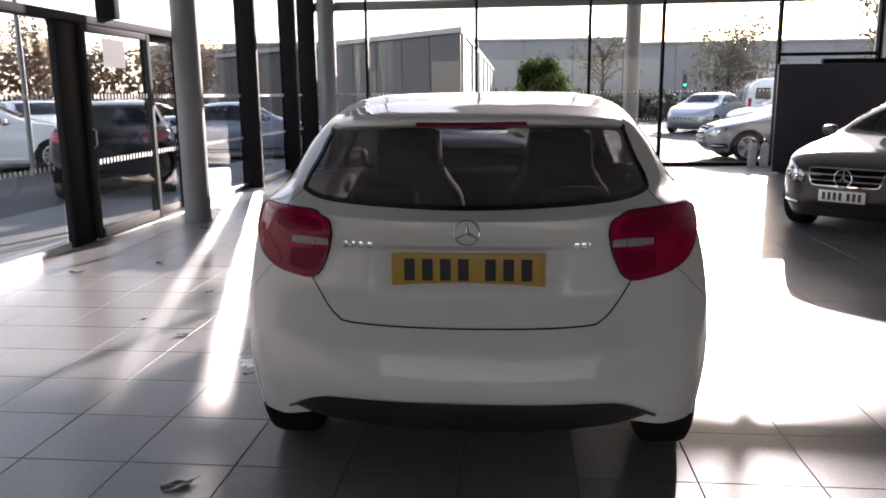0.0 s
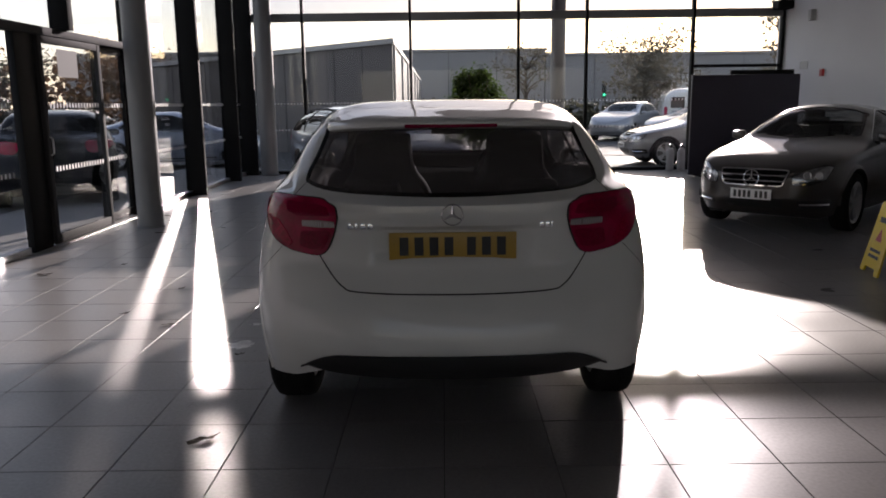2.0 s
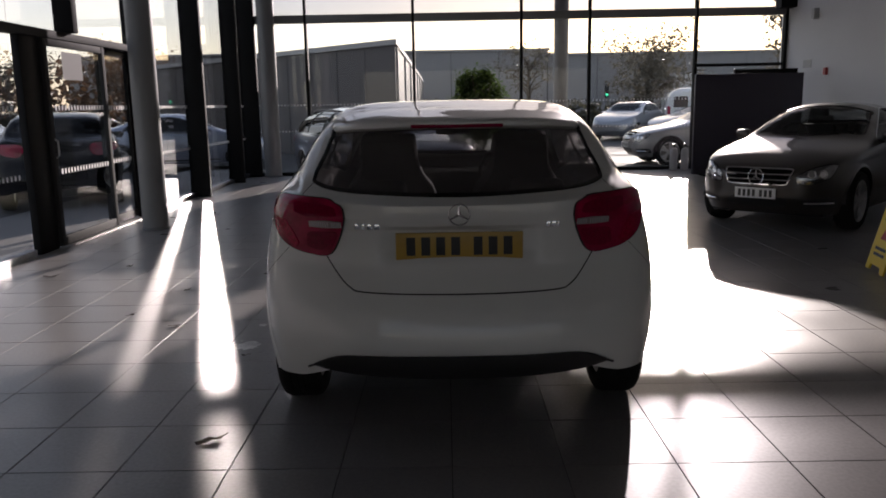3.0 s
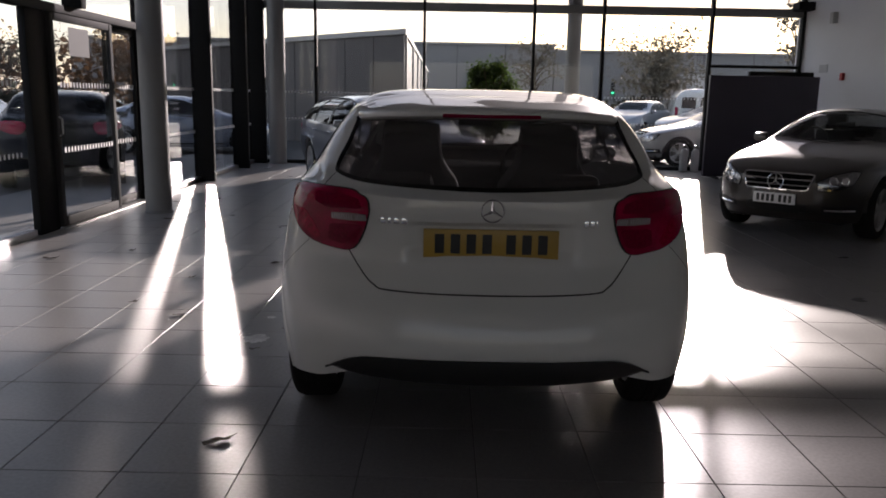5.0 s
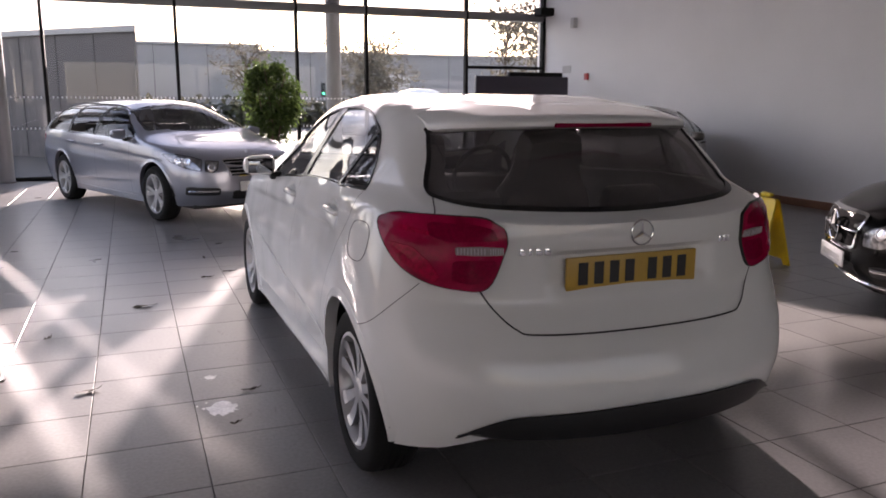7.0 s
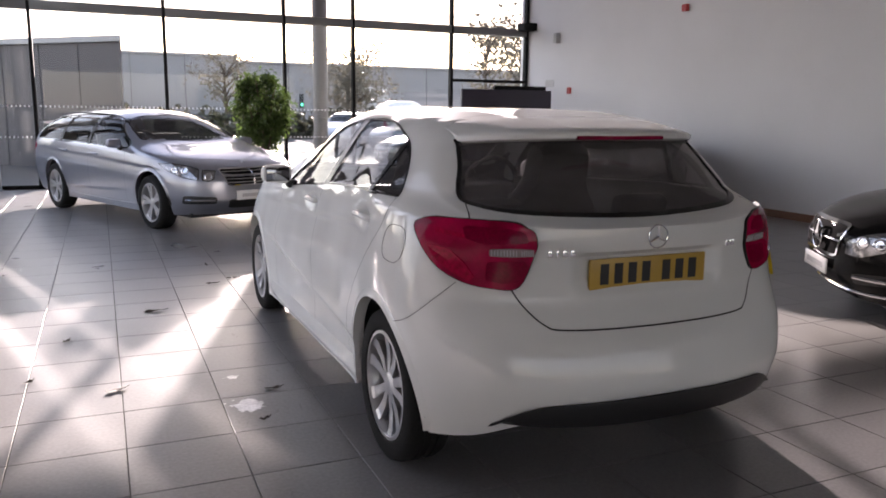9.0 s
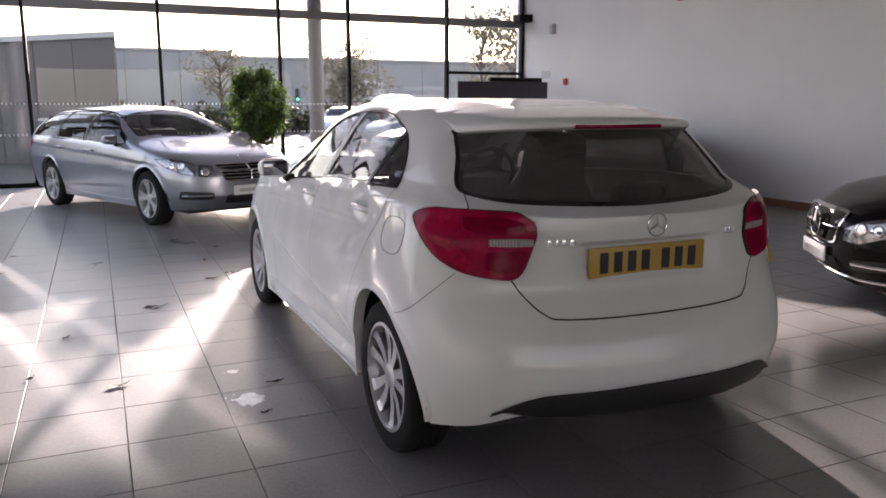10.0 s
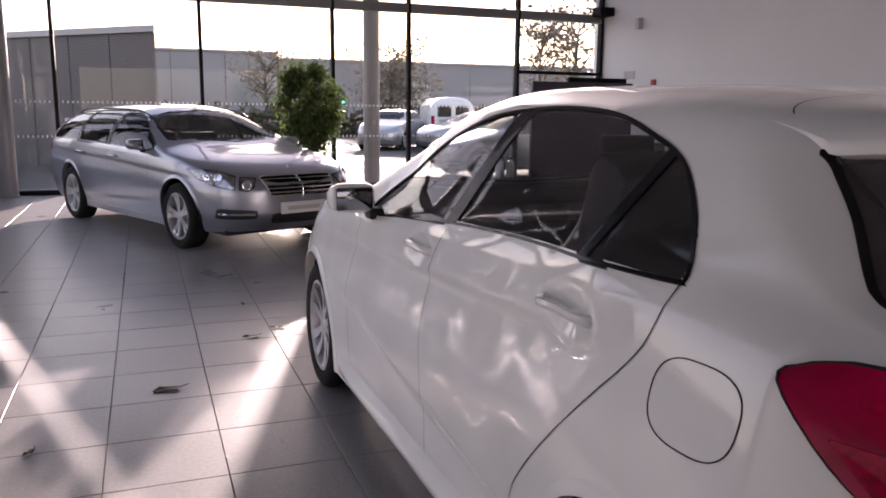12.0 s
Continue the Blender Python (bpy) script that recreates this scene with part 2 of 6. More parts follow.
M = dict(
    tile=mat("floor_tile", (0.232, 0.224, 0.219), 0.30, grain=0.12, scale=60, stain=0.09, stain_scale=1.4, bump=0.03, vary=0.06, fixed=True),
    grout=mat("grout", (0.10, 0.095, 0.09), 0.85, grain=0.2, scale=90),
    wall=mat("white_wall_paint", (0.74, 0.74, 0.75), 0.7, grain=0.02, scale=150, stain=0.04, stain_scale=0.7, bump=0.03),
    ceiling=mat("ceiling_paint", (0.42, 0.42, 0.42), 0.8, grain=0.02, scale=80, stain=0.03),
    skirting=mat("wooden_skirting", (0.22, 0.12, 0.08), 0.45, grain=0.15, scale=60, stain=0.1),
    dark_metal=mat("black_anodised_aluminium", (0.009, 0.0088, 0.009), 0.6, 0.0, spec=0.12, grain=0.1, scale=80),
    grey_metal=mat("grey_powder_coated_metal", (0.20, 0.20, 0.203), 0.45, 0.2, grain=0.04, scale=120, stain=0.05),
    header=mat("dark_grey_coated_metal", (0.05, 0.05, 0.05), 0.7, spec=0.1, grain=0.04, scale=90),
    silver=mat("brushed_aluminium", (0.45, 0.45, 0.46), 0.32, 0.9, grain=0.06, scale=150),
    pane=glass("window_glass", (0.93, 0.94, 0.93)),
    upper_pane=glass("upper_tinted_glass", (0.68, 0.68, 0.70)),
    grey_pane=glass("grey_tinted_glass", (0.60, 0.60, 0.605)),
    side_pane=glass("grey_side_glass", (0.86, 0.86, 0.855)),
    dot=mat("white_glass_film", (0.82, 0.82, 0.82), 0.6),
    screen=mat("dark_plum_panel", (0.035, 0.03, 0.045), 0.45, grain=0.05, scale=90, stain=0.06),
    white_paint=mat("white_car_paint", (0.75, 0.76, 0.735), 0.5, coat=1.0, spec=0.15, stain=0.02, stain_scale=3),
    silver_paint=mat("silver_blue_car_paint", (0.29, 0.305, 0.35), 0.3, 0.75, grain=0.05, scale=900, coat=1.0),
    brown_paint=mat("dark_bronze_car_paint", (0.052, 0.047, 0.044), 0.28, 0.6, grain=0.05, scale=900, coat=1.0),
    black_paint=mat("black_car_paint", (0.003, 0.003, 0.0033), 0.2, 0.0, coat=0.16, spec=0.08, grain=0.05, scale=900),
    blue_paint=mat("silver_grey_car_paint", (0.30, 0.34, 0.42), 0.28, 0.5, grain=0.05, scale=900, coat=1.0),
    light_paint=mat("pale_silver_car_paint", (0.36, 0.365, 0.38), 0.28, 0.6, grain=0.05, scale=900, coat=1.0),
    trim=mat("black_plastic", (0.012, 0.012, 0.013), 0.45, grain=0.15, scale=300, bump=0.05),
    gloss_black=mat("gloss_black_plastic", (0.006, 0.006, 0.007), 0.18, spec=0.3),
    mesh=mat("matt_black_grille_mesh", (0.006, 0.006, 0.006), 0.95, spec=0.02, grain=0.3, scale=160, bump=0.3),
    gap=mat("panel_gap_rubber", (0.012, 0.012, 0.012), 0.8),
    rubber=mat("tyre_rubber", (0.011, 0.011, 0.011), 0.85, spec=0.25, grain=0.2, scale=120, bump=0.1),
    alloy=mat("silver_alloy", (0.54, 0.54, 0.55), 0.3, 0.7, grain=0.03, scale=200),
    chrome=mat("chrome", (0.85, 0.85, 0.86), 0.07, 1.0),
    mirror_glass=mat("dark_mirror_glass", (0.35, 0.36, 0.38), 0.04, 1.0),
    brake=mat("brake_disc_steel", (0.20, 0.19, 0.18), 0.4, 0.9, grain=0.1, scale=100),
    red=mat("red_lamp_lens", (0.33, 0.003, 0.04), 0.12, coat=0.05, grain=0.10, scale=60, stain=0.35, stain_scale=9, bump=0.02, spec=0.22),
    dark_red=mat("deep_red_lamp_lens", (0.21, 0.001, 0.026), 0.10, coat=0.02, grain=0.2, scale=90, spec=0.12),
    clear_lens=mat("clear_lamp_lens", (0.32, 0.32, 0.33), 0.12, 0.85, coat=0.6, grain=0.5, scale=18, bump=0.12),
    rib=mat("grey_lens_rib", (0.62, 0.58, 0.59), 0.2, 0.3, coat=0.3, grain=0.1, scale=80),
    bright_red=mat("bright_red_reflector", (0.36, 0.002, 0.035), 0.15, spec=0.2, coat=0.03, grain=0.35, scale=70),
    strip_lens=mat("ribbed_clear_lens", (0.34, 0.28, 0.29), 0.2, 0.2, coat=0.3, grain=0.12, scale=110),
    car_glass=glass("tinted_car_glass", (0.30, 0.31, 0.31)),
    clear_glass=glass("light_car_glass", (0.74, 0.78, 0.77)),
    side_glass=glass("grey_tinted_car_glass", (0.63, 0.63, 0.635), edge=0.7, dust_veil=0.05),
    privacy_glass=glass("dark_tailgate_glass", (0.36, 0.34, 0.35), dust_veil=0.13),
    lining=mat("grey_lining_cloth", (0.17, 0.165, 0.165), 0.9, grain=0.15, scale=250, bump=0.08),
    cloth=mat("black_seat_cloth", (0.03, 0.03, 0.032), 0.85, grain=0.2, scale=200, bump=0.1),
    plate_yellow=mat("yellow_plate_film", (0.50, 0.31, 0.05), 0.35, grain=0.03, scale=40, stain=0.05),
    plate_white=mat("white_plate_film", (0.75, 0.75, 0.74), 0.35, stain=0.04),
    ink=mat("black_plate_print", (0.012, 0.012, 0.012), 0.4),
    yellow=mat("yellow_sign_plastic", (0.80, 0.58, 0.02), 0.4, grain=0.04, scale=60, stain=0.05),
    asphalt=mat("car_park_asphalt", (0.058, 0.057, 0.055), 0.85, grain=0.3, scale=120, stain=0.25, stain_scale=0.5, bump=0.2),
    paving=mat("pale_paving", (0.21, 0.205, 0.197), 0.75, grain=0.12, scale=50, stain=0.15, bump=0.05),
    cladding=mat("grey_metal_cladding", (0.235, 0.23, 0.235), 0.55, 0.1, grain=0.04, scale=20, stain=0.06, stain_scale=0.3),
    dark_cladding=mat("dark_grey_cladding", (0.085, 0.078, 0.08), 0.55, 0.0, grain=0.05, scale=20, stain=0.08, stain_scale=0.3),
    cladding_joint=mat("cladding_joint", (0.07, 0.066, 0.067), 0.6),
    roof_edge=mat("pale_roof_edge", (0.34, 0.34, 0.34), 0.5, 0.2, grain=0.04, scale=30),
    bark=mat("bark", (0.09, 0.065, 0.045), 0.9, grain=0.35, scale=30, bump=0.4),
    leaf=foliage("green_leaf", (0.062, 0.10, 0.024), 0.45, 0.6, 20),
    autumn=foliage("autumn_leaf", (0.095, 0.058, 0.034)),
    olive=foliage("dull_green_leaf", (0.055, 0.055, 0.038), 0.35),
    pale_olive=foliage("pale_dull_leaf", (0.11, 0.10, 0.075), 0.4),
    dead_leaf=mat("dry_brown_leaf", (0.035, 0.022, 0.013), 0.7, grain=0.3, scale=60),
    splash_white=mat("dried_splash", (0.88, 0.87, 0.85), 0.12, grain=0.15, scale=60, stain=0.2, stain_scale=8),
    scuff=mat("grey_scuff", (0.235, 0.225, 0.22), 0.45, grain=0.3, scale=80),
    door_sheet=mat("pale_sheet", (0.32, 0.32, 0.31), 0.7, grain=0.03, scale=50),
    pot=mat("grey_planter", (0.12, 0.12, 0.125), 0.5, grain=0.08, scale=40),
    soil=mat("potting_soil", (0.03, 0.02, 0.014), 0.95, grain=0.4, scale=80, bump=0.4),
    green_lamp=mat("green_signal_lens", (0.02, 0.75, 0.35), 0.3, emit=1.2),
    sign_red=mat("red_sign_plastic", (0.45, 0.03, 0.03), 0.4),
    switch=mat("pale_grey_plastic", (0.45, 0.45, 0.45), 0.4),
)



def pressed(m, coat_ior, scale=3.2, strength=0.16):
    """Lacquer whose reflections wander a little, as over pressed sheet metal."""
    nt, p = m.node_tree, m.node_tree.nodes["Principled BSDF"]
    co, wave, b = (nt.nodes.new("ShaderNode" + k) for k in ("TexCoord", "TexNoise", "Bump"))
    wave.inputs["Scale"].default_value, wave.inputs["Detail"].default_value = scale, 0.5
    b.inputs["Strength"].default_value, b.inputs["Distance"].default_value = strength, 0.05
    nt.links.new(co.outputs["Object"], wave.inputs["Vector"])
    nt.links.new(wave.outputs["Fac"], b.inputs["Height"])
    nt.links.new(b.outputs[0], p.inputs["Coat Normal"])
    p.inputs["Coat IOR"].default_value = coat_ior


pressed(M["white_paint"], 1.56, 2.6, 0.36)


# ---- building blocks ----
def obj(name, bm, material, parent=None, label="", smooth=True, mw=None):
    me = bpy.data.meshes.new(name)
    bm.normal_update()
    if smooth:
        for f in bm.faces:
            f.smooth = True
        for e in bm.edges:
            if len(e.link_faces) == 2 and e.calc_face_angle(0) > radians(38):
                e.smooth = False
    bm.to_mesh(me)
    bm.free()
    me.materials.append(material)
    ob = new(name, me)
    if parent is not None:
        ob.parent = parent
    if mw is not None:
        ob.matrix_basis = mw
    if label:
        tagged(ob, label)
    return ob


def part(name, bm, material, parent, label="", smooth=True):
    return obj(name, bm, material, parent, label, smooth)


def thing(name, label, category, m=None, group=""):
    e = new(name)
    if m is not None:
        e.matrix_basis = m
    return tagged(e, label, category, group)


def box(x0, x1, y0, y1, z0, z1, bevel=0.0, bm=None):
    bm = bm or bmesh.new()
    made = bmesh.ops.create_cube(bm, size=1.0)["verts"]
    for v in made:
        v.co = Vector(((x0 + x1) / 2 + v.co.x * (x1 - x0), (y0 + y1) / 2 + v.co.y * (y1 - y0), (z0 + z1) / 2 + v.co.z * (z1 - z0)))
    if bevel:
        edges = {e for v in made for e in v.link_edges}
        bmesh.ops.bevel(bm, geom=list(edges), offset=bevel, segments=2, affect="EDGES", profile=0.5)
    return bm


def turned(profile, n=32, axis="z", bm=None, caps=True):
    """A lathe: profile of (radius, height)."""
    bm = bm or bmesh.new()
    rings = []
    for r, h in profile:
        ring = []
        for k in range(n):
            a = 2 * math.pi * k / n
            c = (r * math.cos(a), r * math.sin(a), h)
            ring.append(bm.verts.new(c if axis == "z" else (c[2], c[0], c[1])))
        rings.append(ring)
    for a, b in zip(rings, rings[1:]):
        for k in range(n):
            bm.faces.new((a[k], a[(k + 1) % n], b[(k + 1) % n], b[k]))
    for ring, flip in ((rings[0], True), (rings[-1], False)):
        if caps and Vector(ring[0].co - ring[n // 2].co).length > 1e-4:
            bm.faces.new(ring[::-1] if flip else ring)
    bmesh.ops.remove_doubles(bm, verts=bm.verts, dist=1e-5)
    return bm


def tube(points, radius, n=8, bm=None, taper=1.0):
    bm = bm or bmesh.new()
    pts = [Vector(p) for p in points]
    rings, side = [], None
    for k, p in enumerate(pts):
        way = (pts[min(k + 1, len(pts) - 1)] - pts[max(k - 1, 0)]).normalized()
        ref = Vector((0, 0, 1)) if abs(way.z) < 0.9 else Vector((1, 0, 0))
        side = way.cross(ref).normalized()
        up = side.cross(way)
        r = radius * (1 + (taper - 1) * k / max(len(pts) - 1, 1))
        rings.append([bm.verts.new(p + r * (math.cos(2 * math.pi * j / n) * side + math.sin(2 * math.pi * j / n) * up)) for j in range(n)])
    for a, b in zip(rings, rings[1:]):
        for j in range(n):
            bm.faces.new((a[j], a[(j + 1) % n], b[(j + 1) % n], b[j]))
    bm.faces.new(rings[0][::-1])
    bm.faces.new(rings[-1])
    return bm


def curve1(knots):
    """A smooth function through (position, value) knots."""
    xs, ys = [k[0] for k in knots], [k[1] for k in knots]
    n = len(xs)
    d = [(ys[i + 1] - ys[i]) / (xs[i + 1] - xs[i]) for i in range(n - 1)]
    m = [d[0]] + [0 if d[i - 1] * d[i] <= 0 else 2 * d[i - 1] * d[i] / (d[i - 1] + d[i]) for i in range(1, n - 1)] + [d[-1]]

    def f(x):
        if x <= xs[0]:
            return ys[0]
        if x >= xs[-1]:
            return ys[-1]
        i = max(j for j in range(n - 1) if xs[j] <= x)
        h = xs[i + 1] - xs[i]
        t = (x - xs[i]) / h
        return (2 * t**3 - 3 * t**2 + 1) * ys[i] + (t**3 - 2 * t**2 + t) * h * m[i] + (3 * t**2 - 2 * t**3) * ys[i + 1] + (t**3 - t**2) * h * m[i + 1]
    return f


def rounded(points, n=6):
    """A closed outline through the points, smoothed (Catmull-Rom)."""
    out, k = [], len(points)
    for i in range(k):
        p0, p1, p2, p3 = (Vector(points[(i + j) % k]) for j in (-1, 0, 1, 2))
        for s in range(n):
            t = s / n
            out.append(tuple(0.5 * (2 * p1 + (p2 - p0) * t + (2 * p0 - 5 * p1 + 4 * p2 - p3) * t * t + (3 * p1 - p0 - 3 * p2 + p3) * t**3)))
    return out


def softbox(points, r=0.18, n=4):
    """A closed polygon with its corners rounded."""
    out, k = [], len(points)
    for i in range(k):
        a, b, c = (Vector(points[(i + j) % k]) for j in (-1, 0, 1))
        p, q = b.lerp(a, r), b.lerp(c, r)
        for s in range(n + 1):
            t = s / n
            out.append(tuple((1 - t)**2 * p + 2 * t * (1 - t) * b + t * t * q))
        m = b.lerp(c, 0.5)
        out.append(tuple(m))
    return out


def inside(p, poly):
    x, y, hit = p[0], p[1], False
    for (x0, y0), (x1, y1) in zip(poly, poly[1:] + poly[:1]):
        if (y0 > y) != (y1 > y) and x < (x1 - x0) * (y - y0) / (y1 - y0) + x0:
            hit = not hit
    return hit


# ---- cars ----
from mathutils.bvhtree import BVHTree


def clip(poly, lo, hi):
    """The part of a closed outline between two upright lines."""
    for edge, keep in ((lo, 1), (hi, -1)):
        out = []
        for q, r in zip(poly, poly[1:] + poly[:1]):
            inq, inr = keep * (q[0] - edge) >= 0, keep * (r[0] - edge) >= 0
            if inq:
                out.append(q)
            if inq != inr:
                t = (edge - q[0]) / (r[0] - q[0])
                out.append((edge, q[1] + (r[1] - q[1]) * t))
        poly = out
    return poly


def lean(poly, k):
    return [(p[0] + k * (p[1] - 1.08), p[1]) for p in poly]


def dense(poly, step=0.04):
    out = []
    for q, r in zip(poly, poly[1:] + poly[:1]):
        n = max(1, int((Vector(r) - Vector(q)).length / step))
        out += [tuple(Vector(q).lerp(Vector(r), k / n)) for k in range(n)]
    return out


class Shell:
    """A car's skin from its side and plan curves; y runs from the tail (0) to the nose, x to the right, z up."""

    def __init__(self, s, rows=130, cols=64):
        self.s, self.length = s, s["length"]
        top, belt, plan = curve1(s["top"]), curve1(s["belt"]), curve1(s["plan"])
        tail, nose, foot = curve1(s["tail"]), curve1(s["nose"]), curve1(s["foot"])
        bow = s.get("bow", 0.0)
        n, rear, front = s.get("round", 2.6), s.get("rear_r", 0.5), s.get("front_r", 0.7)
        L = self.length
        half = cols
        pts = np.zeros((rows + 1, half + 1, 3))
        for i in range(rows + 1):
            u = i / rows
            u = u + 0.12 * math.sin(2 * math.pi * u) * -1          # finer towards both ends
            st = L * u
            a, b = min(st / rear, 1.0), min((L - st) / front, 1.0)
            ends = (1 - (1 - a)**n)**(1 / n) * (1 - (1 - b)**n)**(1 / n)
            zt, zb, w, z0 = top(st), belt(st), plan(st), foot(st)
            zb = min(zb, zt - 0.012)
            tum, q = s["tumble"], s.get("crown", 3.4)
            sho = s.get("shoulder", 0.05) + s.get("rear_shoulder", 0.0) * max(0.0, 1 - st / 0.9)
            cabin = min(max((zt - zb - 0.06) / 0.30, 0), 1)
            for j in range(half + 1):
                v = j / half
                if v < 0.5:
                    f = v / 0.5
                    z = z0 + (zb - z0) * f
                    x = w * (1 - s.get("tuck", 0.09) * (1 - f)**2.2 - sho * (max(0, f - 0.5) / 0.5)**1.8)
                else:
                    ang = ((v - 0.5) / 0.5)**max(1.0, q / 3) * math.pi / 2
                    t = math.sin(ang)**(2 / q) if ang > 0 else 0.0
                    t = min(t, 1.0)
                    z = zb + (zt - zb) * t
                    x = w * (1 - sho) * (1 - tum * cabin * t) * max(math.cos(ang), 0.0)**(2 / (s.get("square", 2.6) + 0.8 * (1 - cabin)))
                y = st + tail(z) * max(0, 1 - st / 1.1)**2 - nose(z) * max(0, 1 - (L - st) / 1.1)**2
                if bow:
                    k = min(max((z - 1.03) / 0.10, 0), 1)
                    y += bow * (x * ends / 0.65)**2.1 * k * k * (3 - 2 * k) * max(0, 1 - st / 1.6) * (1 + 0.5 * min(max((z - 1.12) / 0.18, 0), 1))
                pts[i, j] = (x * ends, y, z)
        for cy, cz, ry, rz, depth in s.get("cups", ()):             # hand cups behind the door handles
            r2 = ((pts[:, :, 1] - cy) / ry)**2 + ((pts[:, :, 2] - cz) / rz)**2
            pts[:, :, 0] -= depth * np.clip(1 - r2, 0, 1)**0.8 * (pts[:, :, 0] > 0.5)
        if "recess" in s:                                          # the sunk field round the rear plate
            hx, z0, z1, depth = s["recess"]
            f = np.clip((hx - np.abs(pts[:, :, 0])) / 0.05, 0, 1) * np.clip((pts[:, :, 2] - z0) / 0.05, 0, 1) * np.clip((z1 - pts[:, :, 2]) / 0.02, 0, 1)
            pts[:, :, 1] += depth * f * (pts[:, :, 1] < 0.4)
        for line, deep, below in s.get("creases", ()):             # pressed lines along the flank, hollow beneath
            ys = np.clip(pts[:, :, 1], line[0][0], line[-1][0])
            zc = np.interp(ys, [q[0] for q in line], [q[1] for q in line])
            d = zc - pts[:, :, 2]
            g = np.clip(d / 0.045, 0, 1)
            g = g * g * (3 - 2 * g) * np.clip(1 - d / below, 0, 1)
            fade = np.clip((pts[:, :, 1] - line[0][0]) / 0.25, 0, 1) * np.clip((line[-1][0] - pts[:, :, 1]) / 0.4, 0, 1)
            pts[:, :, 0] -= deep * g * fade * (pts[:, :, 0] > 0.5)
        self.pts = pts
        self.tree = self._tree(self.grid())

    def grid(self, push=0.0):
        bm = bmesh.new()
        r, c = self.pts.shape[:2]
        left = [[bm.verts.new((-p[0], p[1], p[2])) for p in row] for row in self.pts]
        right = [[bm.verts.new((p[0], p[1], p[2])) for p in row] for row in self.pts]
        for i in range(r - 1):
            for j in range(c - 1):
                bm.faces.new((right[i][j], right[i + 1][j], right[i + 1][j + 1], right[i][j + 1]))
                bm.faces.new((left[i][j], left[i][j + 1], left[i + 1][j + 1], left[i + 1][j]))
        bmesh.ops.remove_doubles(bm, verts=bm.verts, dist=0.0008)
        bm.normal_update()
        if push:
            for v in bm.verts:
                v.co -= v.normal * push
        return bm

    def _tree(self, bm):
        t = BVHTree.FromBMesh(bm)
        bm.free()
        return t

    def drop(self, aim, p, push=0.0):
        """The place on the skin that the point p of the view `aim` falls on, raised by push."""
        o, d, ex, ez = aim
        start = o + ex * p[0] + ez * p[1] - d * 6
        hit, nor, _, _ = self.tree.ray_cast(start, d)
        if hit is None:
            hit, nor, _, _ = self.tree.find_nearest(o + ex * p[0] + ez * p[1] - d * 0.3)
        if nor.dot(d) > 0:
            nor = -nor
        return hit + nor * push, nor


def aim(way):
    """A view of the car: its direction and the two axes of the picture plane, through the middle of the car's axle line."""
    d = Vector(way).normalized()
    ex = d.cross(Vector((0, 0, 1))).normalized()
    return (Vector((0, 0, 0)), d, ex, ex.cross(d).normalized())


REAR, FRONT, LEFT, RIGHT = aim((0, 1, 0)), aim((0, -1, 0)), aim((1, 0, 0)), aim((-1, 0, 0))


def flat(a, p):
    v = Vector(p)
    return (v.dot(a[2]), v.dot(a[3]))


def patch(shell, a, outline, push=0.004, lip=0.0, holes=None, rings=(1.0, 0.985, 0.93, 0.8, 0.6, 0.35), bm=None):
    """A panel that lies on the skin inside an outline; its rim goes down into the skin."""
    bm = bm or bmesh.new()
    cx, cy = sum(p[0] for p in outline) / len(outline), sum(p[1] for p in outline) / len(outline)
    loops = []
    for k, r in enumerate(rings):
        h = -0.004 if k == 0 else push
        loops.append([bm.verts.new(shell.drop(a, (cx + (p[0] - cx) * r, cy + (p[1] - cy) * r), h)[0]) for p in outline])
    n = len(outline)
    for A, B in zip(loops, loops[1:]):
        for i in range(n):
            bm.faces.new((A[i], A[(i + 1) % n], B[(i + 1) % n], B[i]))
    mid = bm.verts.new(shell.drop(a, (cx, cy), push)[0])
    for i in range(n):
        bm.faces.new((loops[-1][i], loops[-1][(i + 1) % n], mid))
    bmesh.ops.recalc_face_normals(bm, faces=bm.faces)
    if sum(f.normal.dot(a[1]) * f.calc_area() for f in bm.faces) > 0:
        bmesh.ops.reverse_faces(bm, faces=bm.faces)
    return bm


def band(shell, a, outline, width, push=0.004, closed=True, bm=None, inner=None):
    """A strip along an outline on the skin, width to its inside (towards the outline's middle)."""
    bm = bm or bmesh.new()
    n = len(outline)
    cx, cy = sum(p[0] for p in outline) / n, sum(p[1] for p in outline) / n
    A, B, C, D = [], [], [], []
    for i, p in enumerate(outline):
        q0, q1 = Vector(outline[i - 1 if closed or i else 0]), Vector(outline[(i + 1) % n if closed or i < n - 1 else i])
        t = (q1 - q0).normalized()
        m = Vector((-t.y, t.x))
        if m.dot(Vector((cx, cy)) - Vector(p)) < 0 and closed:
            m = -m
        o = Vector(p)
        i0, i1 = o, o + m * width
        A.append(bm.verts.new(shell.drop(a, i0, -0.004)[0]))
        B.append(bm.verts.new(shell.drop(a, i0, push)[0]))
        C.append(bm.verts.new(shell.drop(a, i1, push)[0]))
        D.append(bm.verts.new(shell.drop(a, i1, -0.006)[0]))
    for i in range(n if closed else n - 1):
        j = (i + 1) % n
        for P, Q in ((A, B), (B, C), (C, D)):
            bm.faces.new((P[i], P[j], Q[j], Q[i]))
    bmesh.ops.recalc_face_normals(bm, faces=bm.faces)
    return bm


